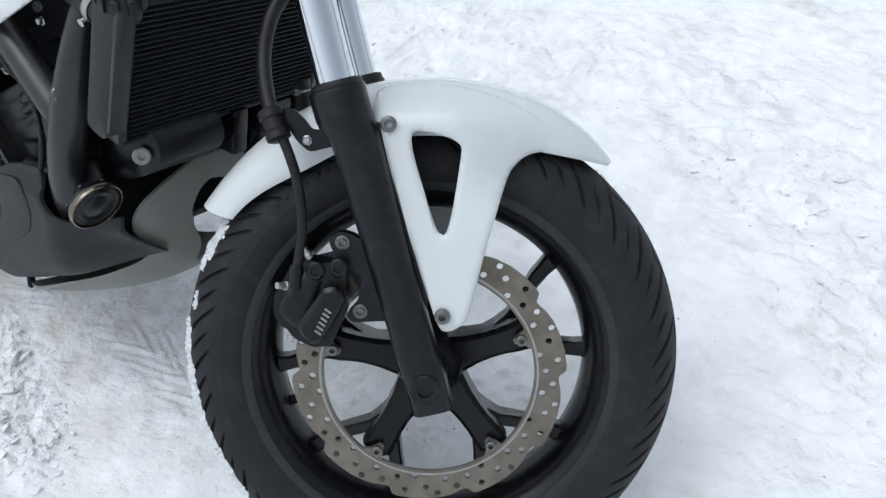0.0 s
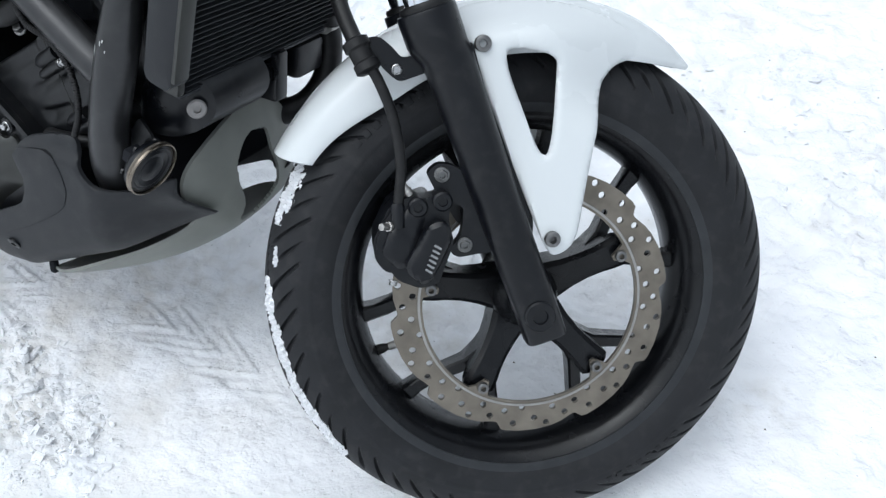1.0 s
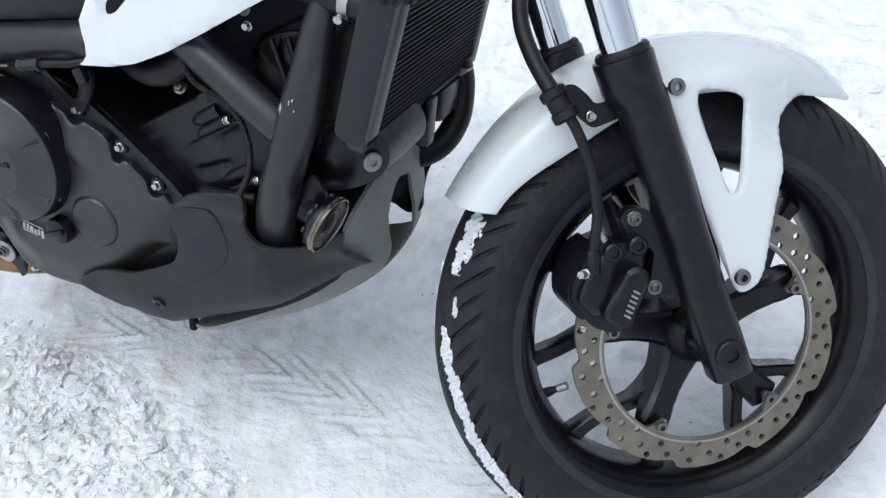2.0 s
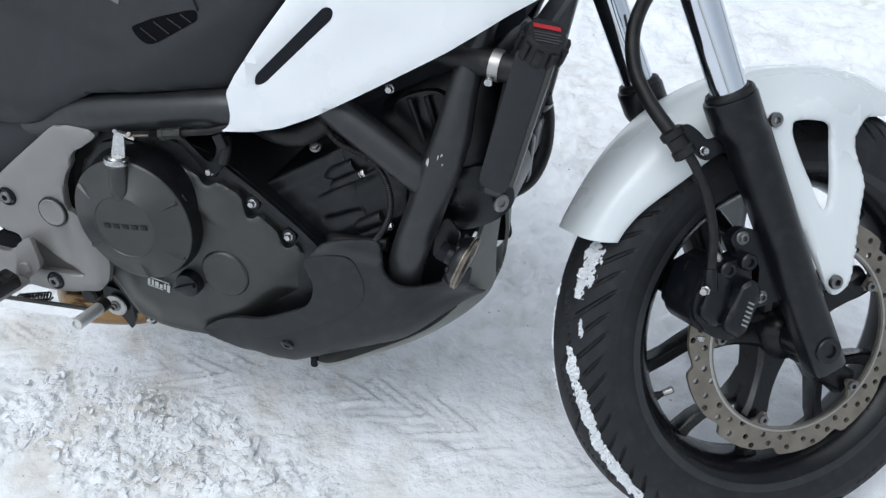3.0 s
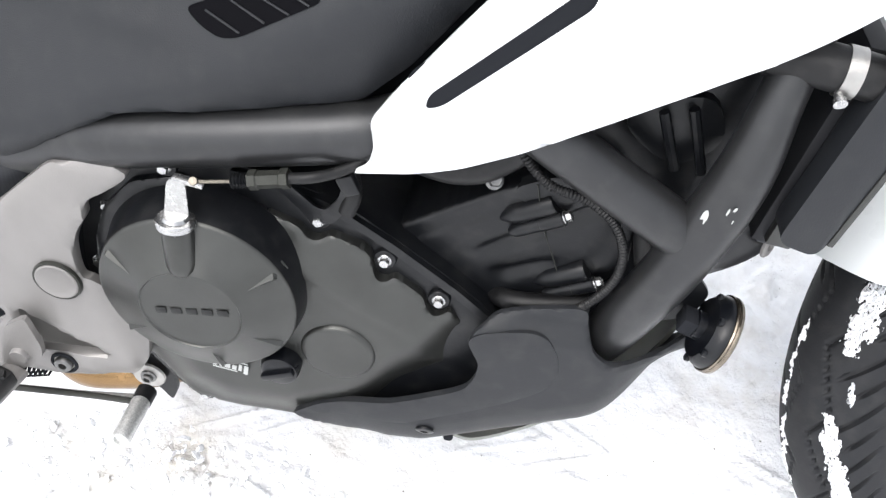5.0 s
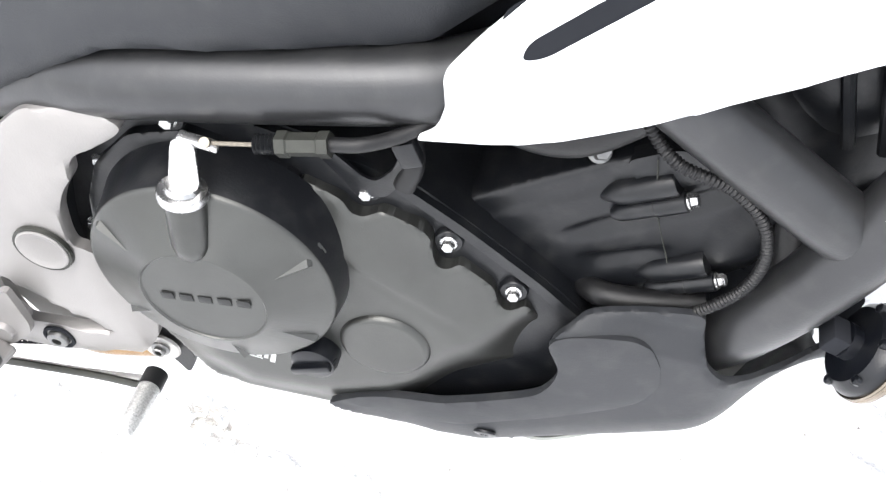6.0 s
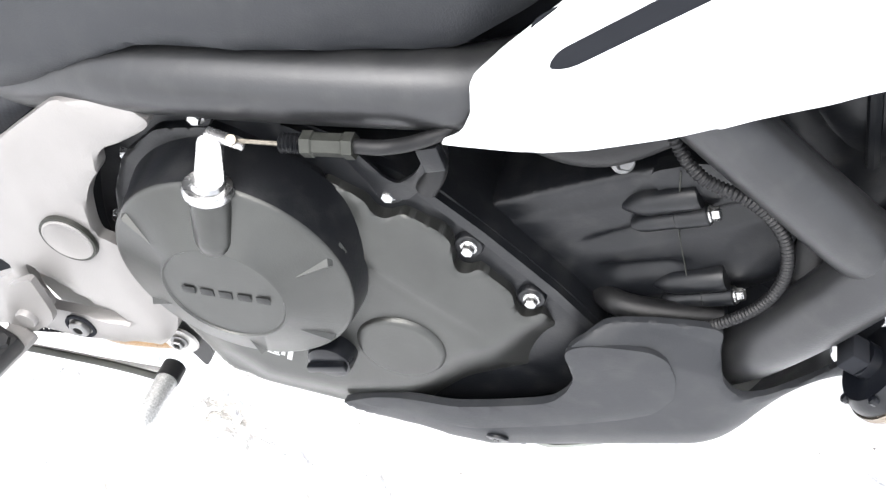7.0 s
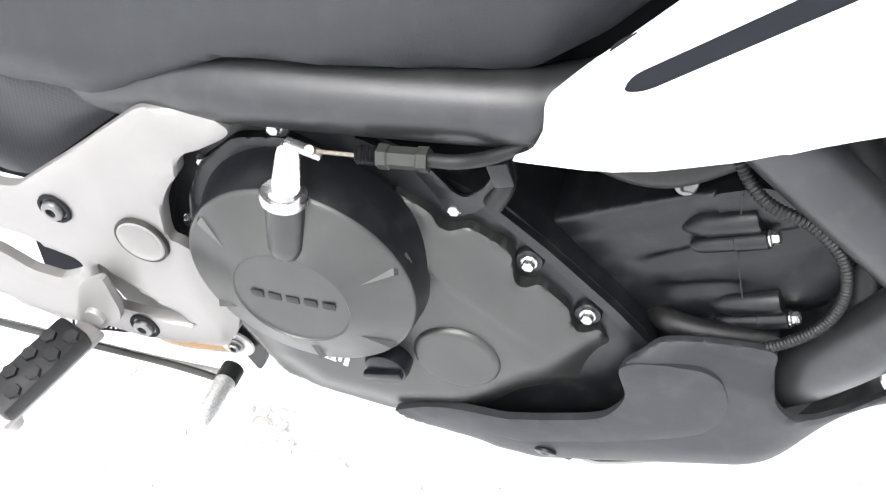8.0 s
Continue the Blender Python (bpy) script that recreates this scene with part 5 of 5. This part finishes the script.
d = V((0.96, 0.0, 0.24)).normalized()
p0 = V((-0.777, -0.196, 0.512))
part("cable_thread", tube([p0 + d * (0.0006 * k) for k in range(28)], 0.0052, 12, 1, 0.0009, 0.0024), M_ENGINE, lever)
part("adjuster", lathe([(0.0078, 0.0), (0.0078, 0.006), (0.0068, 0.007), (0.0068, 0.024), (0.0078, 0.025), (0.0078, 0.031)], p0 + d * 0.014, d, 6), M_ADJ, lever, "steel cable adjuster")
part("cable_sheath", tube([p0 + d * 0.045, p0 + d * 0.062, (-0.700, -0.186, 0.528), (-0.680, -0.172, 0.534), (-0.650, -0.150, 0.545)], 0.0044, 14), M_HOSE, lever)
part("cable_bracket", sheet([(-0.7560, 0.5100), (-0.7480, 0.5170), (-0.7200, 0.4800), (-0.7120, 0.4780), (-0.7010, 0.4960), (-0.6980, 0.5100), (-0.6900, 0.5110), (-0.6910, 0.4900), (-0.7060, 0.4630), (-0.7250, 0.4600)], lambda x, z: -0.1715 - 0.30 * max(0.0, z - 0.470), 0.0025, 0.012, (), 0.0008, 1), M_ENGINE, lever, "flat black cable bracket")
part("cable_clip", block((-0.007, -0.005, -0.009), (0.007, 0.004, 0.009), 0.002, Matrix.Translation((-0.6925, -0.181, 0.5150)) @ pose(0, 0, 0, 0, -25, 0)), M_ENGINE, lever)
part("rubber_plug", tube([(-0.694, -0.168, 0.515), (-0.690, -0.175, 0.500), (-0.694, -0.178, 0.484)], 0.0070, 12), M_HOSE, lever)

# wiring conduit and low hoses
part("wiring_conduit", tube([(-0.585, -0.150, 0.585), (-0.568, -0.165, 0.556), (-0.546, -0.172, 0.537), (-0.515, -0.174, 0.529), (-0.492, -0.176, 0.512), (-0.480, -0.177, 0.485), (-0.481, -0.176, 0.455), (-0.494, -0.172, 0.425), (-0.515, -0.165, 0.395)], 0.0036, 12, 46, 0.0005, 0.0028), M_HOSE, bike, "corrugated black wiring conduit")
part("coolant_pipe", tube([(-0.690, -0.115, 0.520), (-0.640, -0.145, 0.522), (-0.600, -0.155, 0.530), (-0.560, -0.150, 0.560)], 0.0135, 16), M_HOSE, bike, "black curved coolant hose")
part("coolant_pipe", tube([(-0.575, -0.120, 0.375), (-0.560, -0.150, 0.392), (-0.530, -0.155, 0.398), (-0.490, -0.150, 0.402)], 0.009, 14), M_HOSE, bike, "black low coolant hose")

# ---- horn ----
hd = V((0.955, -0.07, -0.28)).normalized()
hc = V((-0.386, -0.172, 0.414))
horn = part("horn", lathe([(0.0, -0.022), (0.012, -0.022), (0.012, -0.015), (0.026, -0.014), (0.030, -0.010), (0.032, -0.005), (0.032, 0.0), (0.0, 0.0)], hc, hd, 44, close=False), M_GLOSSBLK, bike, "round black horn with a bright steel rim")
part("horn_rim", lathe([(0.0315, -0.003), (0.0335, -0.0028), (0.0340, -0.0015), (0.0330, 0.0), (0.0340, 0.0012), (0.0336, 0.0036), (0.0322, 0.0042), (0.0315, 0.002), (0.0315, -0.003)], hc, hd, 48, close=False), M_RING, horn, "polished steel rim")
part("horn_face", lathe([(0.0305, 0.001), (0.027, 0.003), (0.025, 0.0015), (0.022, 0.003), (0.016, 0.0015), (0.010, 0.0045), (0.0, 0.005)], hc, hd, 40, close=False), M_GLOSSBLK, horn)
part("horn_rivet", lathe([(0.005, -0.026), (0.005, -0.021)], hc, hd, 12), M_ZINC, horn)
for k in range(6):
    a = 2 * math.pi * k / 6
    m = at(hc, hd) @ Matrix.Translation((0.028 * math.cos(a), 0.028 * math.sin(a), -0.011))
    part("horn_rivet", lathe([(0.0035, 0), (0.0035, -0.003), (0.002, -0.004)], seg=10), M_GLOSSBLK, horn, "", m)
part("horn_plug", block((-0.010, -0.008, -0.034), (0.010, 0.008, -0.014), 0.002), M_HOLE, horn, "", at(hc, hd))
part("horn_stay", sheet([(-0.430, 0.400), (-0.405, 0.410), (-0.398, 0.440), (-0.415, 0.460), (-0.430, 0.44)], flat(-0.155), 0.004, 0.05, (), 0.001, 1), M_ENGINE, horn)

# ---- belly pan ----
def belly_bottom(x):
    pts = ((-0.77, 0.215), (-0.740, 0.2185), (-0.690, 0.191), (-0.650, 0.183), (-0.614, 0.187), (-0.575, 0.207), (-0.536, 0.228), (-0.463, 0.267), (-0.419, 0.291), (-0.379, 0.313), (-0.34, 0.335))
    for (a, za), (b, zb) in zip(pts, pts[1:]):
        if a <= x <= b:
            return za + (zb - za) * (x - a) / (b - a)
    return pts[0][1] if x < pts[0][0] else pts[-1][1]


def belly_depth(x, z):
    low = z - belly_bottom(x)
    tuck = 0.030
    k = max(0.0, 1 - low / 0.056)
    y = -0.1875 + (0.010 * k + (tuck - 0.010) * k ** 3.2) * smooth01((x + 0.745) / 0.09)
    y += 0.046 * smooth01((x + 0.475) / 0.100) + 0.030 * smooth01((x + 0.46) / 0.075) * smooth01((0.372 - z) / 0.05)
    y += 0.010 * smooth01((z - 0.385) / 0.02) * smooth01((x + 0.60) / 0.03)
    return y + 0.004 * smooth01((-0.66 - x) / 0.09)


belly_outline = [(-0.7405, 0.2200), (-0.7405, 0.2225), (-0.7390, 0.2245), (-0.7365, 0.2270), (-0.715, 0.2455), (-0.695, 0.2565), (-0.677, 0.262), (-0.650, 0.267), (-0.626, 0.279), (-0.593, 0.298), (-0.580, 0.3085), (-0.573, 0.326), (-0.5715, 0.344), (-0.577, 0.355), (-0.5845, 0.370), (-0.580, 0.384), (-0.567, 0.399),
                 (-0.535, 0.411), (-0.508, 0.418), (-0.493, 0.419), (-0.488, 0.398), (-0.480, 0.379), (-0.466, 0.367), (-0.446, 0.364), (-0.420, 0.366), (-0.400, 0.379), (-0.3840, 0.388), (-0.3835, 0.376), (-0.3890, 0.347), (-0.3830, 0.329), (-0.3730, 0.3165), (-0.3800, 0.3105), (-0.419, 0.290), (-0.463, 0.266), (-0.536, 0.227), (-0.575, 0.206), (-0.614, 0.186), (-0.650, 0.182), (-0.690, 0.190), (-0.738, 0.2165)]
BOSS = [(-0.7410, 0.2235), (-0.7400, 0.2250), (-0.7370, 0.2282), (-0.7155, 0.2468), (-0.6953, 0.2578), (-0.6772, 0.2632), (-0.6504, 0.2682), (-0.6266, 0.2801), (-0.5937, 0.2990), (-0.5811, 0.3092), (-0.5743, 0.3262), (-0.5728, 0.3440), (-0.5782, 0.3554), (-0.5856, 0.3695), (-0.5830, 0.3770), (-0.5750, 0.3840), (-0.5580, 0.3900), (-0.5330, 0.3955), (-0.519, 0.390),
        (-0.509, 0.372), (-0.504, 0.350), (-0.511, 0.327), (-0.527, 0.311), (-0.566, 0.2825), (-0.631, 0.2440), (-0.649, 0.2400), (-0.695, 0.2400)]
belly = part("belly_panel", sheet(belly_outline, belly_depth, 0.005, 0.0045, (), 0.002, 1), M_BELLY, bike, "charcoal plastic belly pan side", angle=40)
part("raised_face", sheet(BOSS, lambda x, z: -0.1895 + 0.010 * smooth01((-0.66 - x) / 0.09) * 0.4, 0.0040, 0.012, (), 0.0012, 1), M_BELLY, belly, "", angle=30)
piece("belly_screw", data_of(lathe([(0.009, 0.0), (0.009, 0.002), (0.006, 0.003), (0.004, 0.003), (0.0035, 0.0), (0.0, 0.0)], seg=20, close=False), M_GLOSSBLK), belly, at((-0.612, belly_depth(-0.612, 0.236) + 0.0005, 0.236), (0, -0.9, -0.4)))
part("belly_panel", sheet(belly_outline, belly_depth, 0.005, 0.02, (), 0.003, 1, 1), M_BELLY, bike, "charcoal plastic belly pan side", angle=40)
part("belly_tab", block((-0.594, -0.156, 0.180), (-0.584, -0.146, 0.200), 0.003), M_HOLE, belly)
# added near-black fills in place of the shade inside the belly pan
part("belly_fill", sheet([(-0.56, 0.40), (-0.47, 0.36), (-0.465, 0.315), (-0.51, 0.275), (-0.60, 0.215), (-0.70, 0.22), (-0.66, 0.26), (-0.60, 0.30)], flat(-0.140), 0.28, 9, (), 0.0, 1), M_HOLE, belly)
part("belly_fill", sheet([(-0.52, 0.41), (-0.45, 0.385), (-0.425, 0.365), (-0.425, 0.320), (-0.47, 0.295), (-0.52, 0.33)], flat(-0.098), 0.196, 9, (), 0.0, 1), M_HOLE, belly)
part("oil_sump", sheet([(-0.84, 0.215), (-0.70, 0.26), (-0.60, 0.31), (-0.52, 0.31), (-0.53, 0.23), (-0.60, 0.20), (-0.70, 0.198)], flat(-0.158), 0.30, 9, (), 0.0, 1), M_ENGINE, belly)


def in_loop(lp, x, z):
    inside = False
    for i in range(len(lp)):
        (ax, az), (bx, bz) = lp[i - 1], lp[i]
        if (az > z) != (bz > z) and x < (bx - ax) * (z - az) / (bz - az) + ax:
            inside = not inside
    return inside


NOSE_RINGS = (((-0.388, -0.010, 0.434), (-0.386, 0.020, 0.432), (-0.385, 0.052, 0.427)),
              ((-0.388, -0.075, 0.406), (-0.380, 0.015, 0.408), (-0.383, 0.078, 0.395)),
              ((-0.392, -0.108, 0.380), (-0.374, 0.000, 0.375), (-0.384, 0.100, 0.350)),
              ((-0.398, -0.110, 0.348), (-0.372, 0.000, 0.332), (-0.386, 0.106, 0.308)),
              ((-0.402, -0.090, 0.296), (-0.380, 0.000, 0.274), (-0.395, 0.108, 0.272)),
              ((-0.440, -0.126, 0.262), (-0.435, 0.000, 0.218), (-0.450, 0.114, 0.240)),
              ((-0.505, -0.150, 0.225), (-0.510, 0.000, 0.170), (-0.510, 0.118, 0.200)),
              ((-0.560, -0.158, 0.194), (-0.565, 0.000, 0.150), (-0.565, 0.118, 0.178)),
              ((-0.588, -0.152, 0.186), (-0.598, 0.000, 0.160), (-0.595, 0.114, 0.172)))
NOSE_HOLE = [(q.x, q.y) for q in rounded([(y, z, 0) for y, z in ((0.028, 0.393), (-0.005, 0.399), (-0.024, 0.387), (-0.037, 0.365), (-0.034, 0.339), (-0.021, 0.308), (-0.026, 0.274), (-0.001, 0.268), (0.031, 0.284), (0.056, 0.301), (0.054, 0.326), (0.037, 0.357))], 0.008, 3)]


def build_nose():
    """Grey nose: a skin swept between its two edges and its keel, with a crooked air opening in its upper part."""
    near, keel, far = (smooth_path([r[k] for r in NOSE_RINGS], 18) for k in range(3))
    bm = bmesh.new()
    nj, ni = 150, len(keel) - 1
    g = []
    for layer in (0, 1):
        rows = []
        for i, p in enumerate(keel):
            row = []
            for j in range(nj + 1):
                q = -1 + 2 * j / nj
                e = near[i] if q < 0 else far[i]
                k = abs(q) ** 2.2
                lift = layer * 0.005 * smooth01((i / ni - 0.35) / 0.3)
                row.append(bm.verts.new((p.x + (e.x - p.x) * k - layer * 0.005 + lift, p.y + (e.y - p.y) * abs(q), p.z + (e.z - p.z) * k + lift)))
            rows.append(row)
        g.append(rows)

    def solid(i, j):
        a, b = g[0][i][j].co, g[0][i + 1][j + 1].co
        return i > ni * 0.6 or not in_loop(NOSE_HOLE, (a.y + b.y) / 2, (a.z + b.z) / 2)

    for q in g:
        for i in range(ni):
            for j in range(nj):
                if solid(i, j):
                    bm.faces.new((q[i][j], q[i + 1][j], q[i + 1][j + 1], q[i][j + 1]))
    a, b = g
    for i in range(ni):
        for j in range(nj):
            if not solid(i, j):
                continue
            for di, dj, e in ((-1, 0, ((i, j), (i, j + 1))), (1, 0, ((i + 1, j), (i + 1, j + 1))), (0, -1, ((i, j), (i + 1, j))), (0, 1, ((i, j + 1), (i + 1, j + 1)))):
                ii, jj = i + di, j + dj
                if not (0 <= ii < ni and 0 <= jj < nj) or not solid(ii, jj):
                    (p, q), (r, t) = e
                    bm.faces.new((a[p][q], a[r][t], b[r][t], b[p][q]))
    bmesh.ops.delete(bm, geom=[v for v in bm.verts if not v.link_faces], context='VERTS')
    return bm


nose = part("belly_nose", build_nose(), M_NOSE, bike, "grey plastic belly pan nose with an air opening", angle=50)

# ---- rear right bracket, footpeg, brake pedal, exhaust ----
def plate_depth(x, z):
    """Cast face: its flank beside the clutch and its top edge lean in."""
    c = 0.95 * (x + 0.918) + 0.30 * (z - 0.36)
    y = -0.1925 + 0.55 * max(0.0, c) * smooth01((0.375 - z) / 0.02) + 0.14 * max(0.0, z - 0.43)
    y -= 0.0020 * smooth01((0.9 * (-0.955 - x) + 0.2 * (0.40 - z)) / 0.006)
    return y


PLATE = [(-0.931, 0.488), (-0.888, 0.498), (-0.8665, 0.4885), (-0.872, 0.481), (-0.890, 0.467), (-0.901, 0.461), (-0.9065, 0.4525), (-0.905, 0.444), (-0.915, 0.428), (-0.9215, 0.410), (-0.923, 0.386), (-0.9215, 0.372), (-0.914, 0.3715), (-0.897, 0.346), (-0.882, 0.319), (-0.877, 0.290), (-0.879, 0.268), (-0.891, 0.2515),
         (-0.942, 0.239), (-0.977, 0.234), (-1.004, 0.235), (-1.044, 0.221), (-1.073, 0.226), (-1.103, 0.236), (-1.200, 0.262), (-1.200, 0.322), (-1.084, 0.297), (-1.057, 0.283), (-1.031, 0.283), (-1.010, 0.298), (-1.003, 0.311), (-1.010, 0.318), (-1.027, 0.320), (-1.049, 0.328), (-1.073, 0.331), (-1.200, 0.352), (-1.200, 0.402), (-1.058, 0.381), (-1.042, 0.385), (-1.010, 0.415)]
POCKET = [(-0.991, 0.3210), (-0.962, 0.3035), (-0.910, 0.2720), (-0.945, 0.2695), (-0.984, 0.2660), (-0.990, 0.290)]
plate = part("pivot_plate", sheet(PLATE, plate_depth, 0.009, 0.008, [POCKET], 0.0025, 1, drop=lambda c: in_loop(POCKET, c.x, c.z)), M_SILVER, bike, "cast silver aluminium footpeg bracket", angle=40)
part("pocket_floor", sheet([(-1.010, 0.350), (-0.985, 0.358), (-0.886, 0.300), (-0.884, 0.262), (-0.990, 0.246), (-1.010, 0.275)], lambda x, z: -0.1735 - 0.07 * (x + 0.95), 0.004, 0.05, (), 0.0, 0), M_SILVER, plate)
# added dark sheet that paints shade into the gap between bracket and dome
part("plate_gap_fill", sheet([(-0.985, 0.478), (-0.872, 0.500), (-0.872, 0.440), (-0.890, 0.300), (-0.960, 0.290), (-0.985, 0.38)], flat(-0.146), 0.060, 9, (), 0.0, 1), M_HOLE, plate)
part("pivot_cap", lathe([(0.0196, -0.001), (0.0190, 0.0016), (0.0178, 0.0022), (0.0160, 0.0014), (0.0120, 0.0004), (0.0, 0.0002)], (-0.942, -0.1950, 0.368), RIGHT, 36, close=False), M_SILVER, plate, "round aluminium pivot cap")
part("pivot_ring", lathe([(0.0188, 0.0009), (0.0212, 0.0010), (0.0218, -0.002), (0.0188, -0.002)], (-0.942, -0.1950, 0.368), RIGHT, 36, close=False), M_ADJ, plate)
for p in ((-1.010, -0.1950, 0.377), (-0.959, -0.1940, 0.2545)):
    # raised near-black ring: paints the shade of a sunken bolt seat
    part("bolt_shade_ring", lathe([(0.0135, 0.0), (0.0130, 0.002), (0.0105, 0.002), (0.010, 0.0)], p, RIGHT, 28, close=False), M_HOLE, plate)
    piece("plate_bolt", CAP_SCREW, plate, at(p, RIGHT))
part("peg_mount", sheet([(-0.9935, 0.3165), (-0.9720, 0.3320), (-0.9625, 0.2990), (-0.9640, 0.2850), (-0.9720, 0.2760), (-0.9855, 0.2620), (-0.9980, 0.2550), (-1.0060, 0.2590), (-1.0070, 0.2680)], lambda x, z: -0.2140 + 0.10 * max(0.0, z - 0.312), 0.006, 9, (), 0.0, 1), M_SILVER, plate, "", angle=25)
part("mount_neck", lathe([(0.0120, 0.0), (0.0105, 0.014)], (-0.986, -0.1935, 0.284), RIGHT, 24), M_SILVER, plate)
part("peg_pin", lathe([(0.0085, -0.01), (0.0085, 0.002), (0.0076, 0.0036), (0.0, 0.0040)], (-0.986, -0.2150, 0.282), RIGHT, 28, close=False), M_SILVER, plate)
peg_m = at((-0.996, -0.222, 0.272), (-0.30, -0.93, -0.14))
peg = part("footpeg", block((-0.016, -0.010, 0.004), (0.016, 0.010, 0.088), 0.005), M_HOSE, bike, "black rubber footpeg on an aluminium bar", peg_m)
part("peg_bar", block((-0.013, -0.016, -0.008), (0.013, -0.008, 0.094), 0.003), M_SILVER, peg, "cast aluminium footpeg bar", peg_m)
part("peg_feeler", lathe([(0.0075, 0.0), (0.0085, 0.010), (0.007, 0.020), (0.0, 0.022)], (0, -0.014, 0.084), (0, -1, 0), 18, close=False), M_SILVER, peg, "", peg_m)
for k in range(8):
    part("peg_tread", lathe([(0.0070, -0.001), (0.0060, 0.0024), (0.0, 0.0026)], (0.0075 * (-1) ** k, 0.010, 0.014 + 0.0095 * k), (0, 1, 0), 6, close=False), M_HOSE, peg, "", peg_m)
arm = part("brake_pedal", tube([(-1.130, -0.203, 0.199), (-1.05, -0.204, 0.209), (-0.985, -0.204, 0.217), (-0.930, -0.205, 0.2245), (-0.882, -0.210, 0.234)], 0.0032, 10, 4), M_ADJ, bike, "bright aluminium brake pedal arm")
part("pedal_arm", sheet([(-1.140, 0.176), (-1.050, 0.189), (-0.940, 0.202), (-0.905, 0.209), (-0.884, 0.222), (-0.880, 0.232), (-0.890, 0.230), (-0.940, 0.221), (-1.020, 0.211), (-1.140, 0.198)], flat(-0.205), 0.006, 0.03, (), 0.001, 1), M_POLISH, arm, "polished pedal arm plate")
part("pedal_tip", lathe([(0.0, -0.004), (0.0078, -0.004), (0.0088, 0.0), (0.0088, 0.046), (0.0078, 0.049), (0.0060, 0.049), (0.0055, 0.046), (0.0, 0.046)], (-0.8775, -0.2150, 0.243), (0.02, -1, 0.12), 28, close=False),
     mat("knurled_aluminium", (0.62, 0.62, 0.61), 0.36, 0.8, 0.25, 700, 0.8, 480), arm, "knurled aluminium pedal tip")
part("pedal_joint", lathe([(0.0095, -0.012), (0.0095, 0.003)], (-0.8775, -0.2130, 0.243), (0.02, -1, 0.12), 20), M_HOSE, arm)
part("return_spring", tube([(-1.060 + 0.0009 * k, -0.165 + 0.0065 * math.cos(k * 1.05), 0.178 + 0.0003 * k + 0.0065 * math.sin(k * 1.05)) for k in range(66)], 0.0013, 6, 1), M_HOLE, arm, "black coil return spring")
exhaust = part("exhaust_pipe", tube([(-0.780, 0.020, 0.150), (-0.850, -0.040, 0.158), (-0.900, -0.095, 0.160), (-0.955, -0.112, 0.156), (-1.000, -0.108, 0.150), (-1.045, -0.060, 0.144), (-1.065, 0.010, 0.140)], 0.027, 26), M_GOLD, bike, "golden heat-tinted exhaust pipe")
part("peg_washer", lathe([(0.0, 0.003), (0.006, 0.003), (0.0065, 0.002), (0.0165, 0.002), (0.0175, 0.0)], (-0.902, -0.150, 0.198), RIGHT, 30, close=False), M_STEEL, exhaust, "large bright washer")
piece("washer_bolt", BOLT_BIG, exhaust, at((-0.902, -0.152, 0.198), RIGHT))
part("exhaust_bracket", sheet([(-0.925, 0.225), (-0.880, 0.222), (-0.876, 0.175), (-0.884, 0.155), (-0.897, 0.175), (-0.925, 0.185)], flat(-0.147), 0.006, 0.05, (), 0.002, 1), M_ENGINE, exhaust)
lowblk = part("lower_linkage", sheet([(-1.12, 0.255), (-0.900, 0.265), (-0.890, 0.205), (-0.96, 0.195), (-1.12, 0.180)], flat(-0.125), 0.08, 0.05, (), 0.006, 1), M_HOLE, bike, "dark linkage and swingarm pivot")
part("brake_switch", lathe([(0.013, -0.02), (0.013, 0.0), (0.010, 0.004), (0.006, 0.004)], (-0.945, -0.150, 0.205), RIGHT, 20), M_ENGINE, lowblk)
part("shock_mount", lathe([(0.022, -0.03), (0.022, 0.0), (0.016, 0.006), (0.008, 0.006)], (-1.075, -0.140, 0.300), RIGHT, 24), M_ENGINE, lowblk)
piece("shock_bolt", BOLT_BIG, lowblk, at((-1.075, -0.146, 0.300), RIGHT))
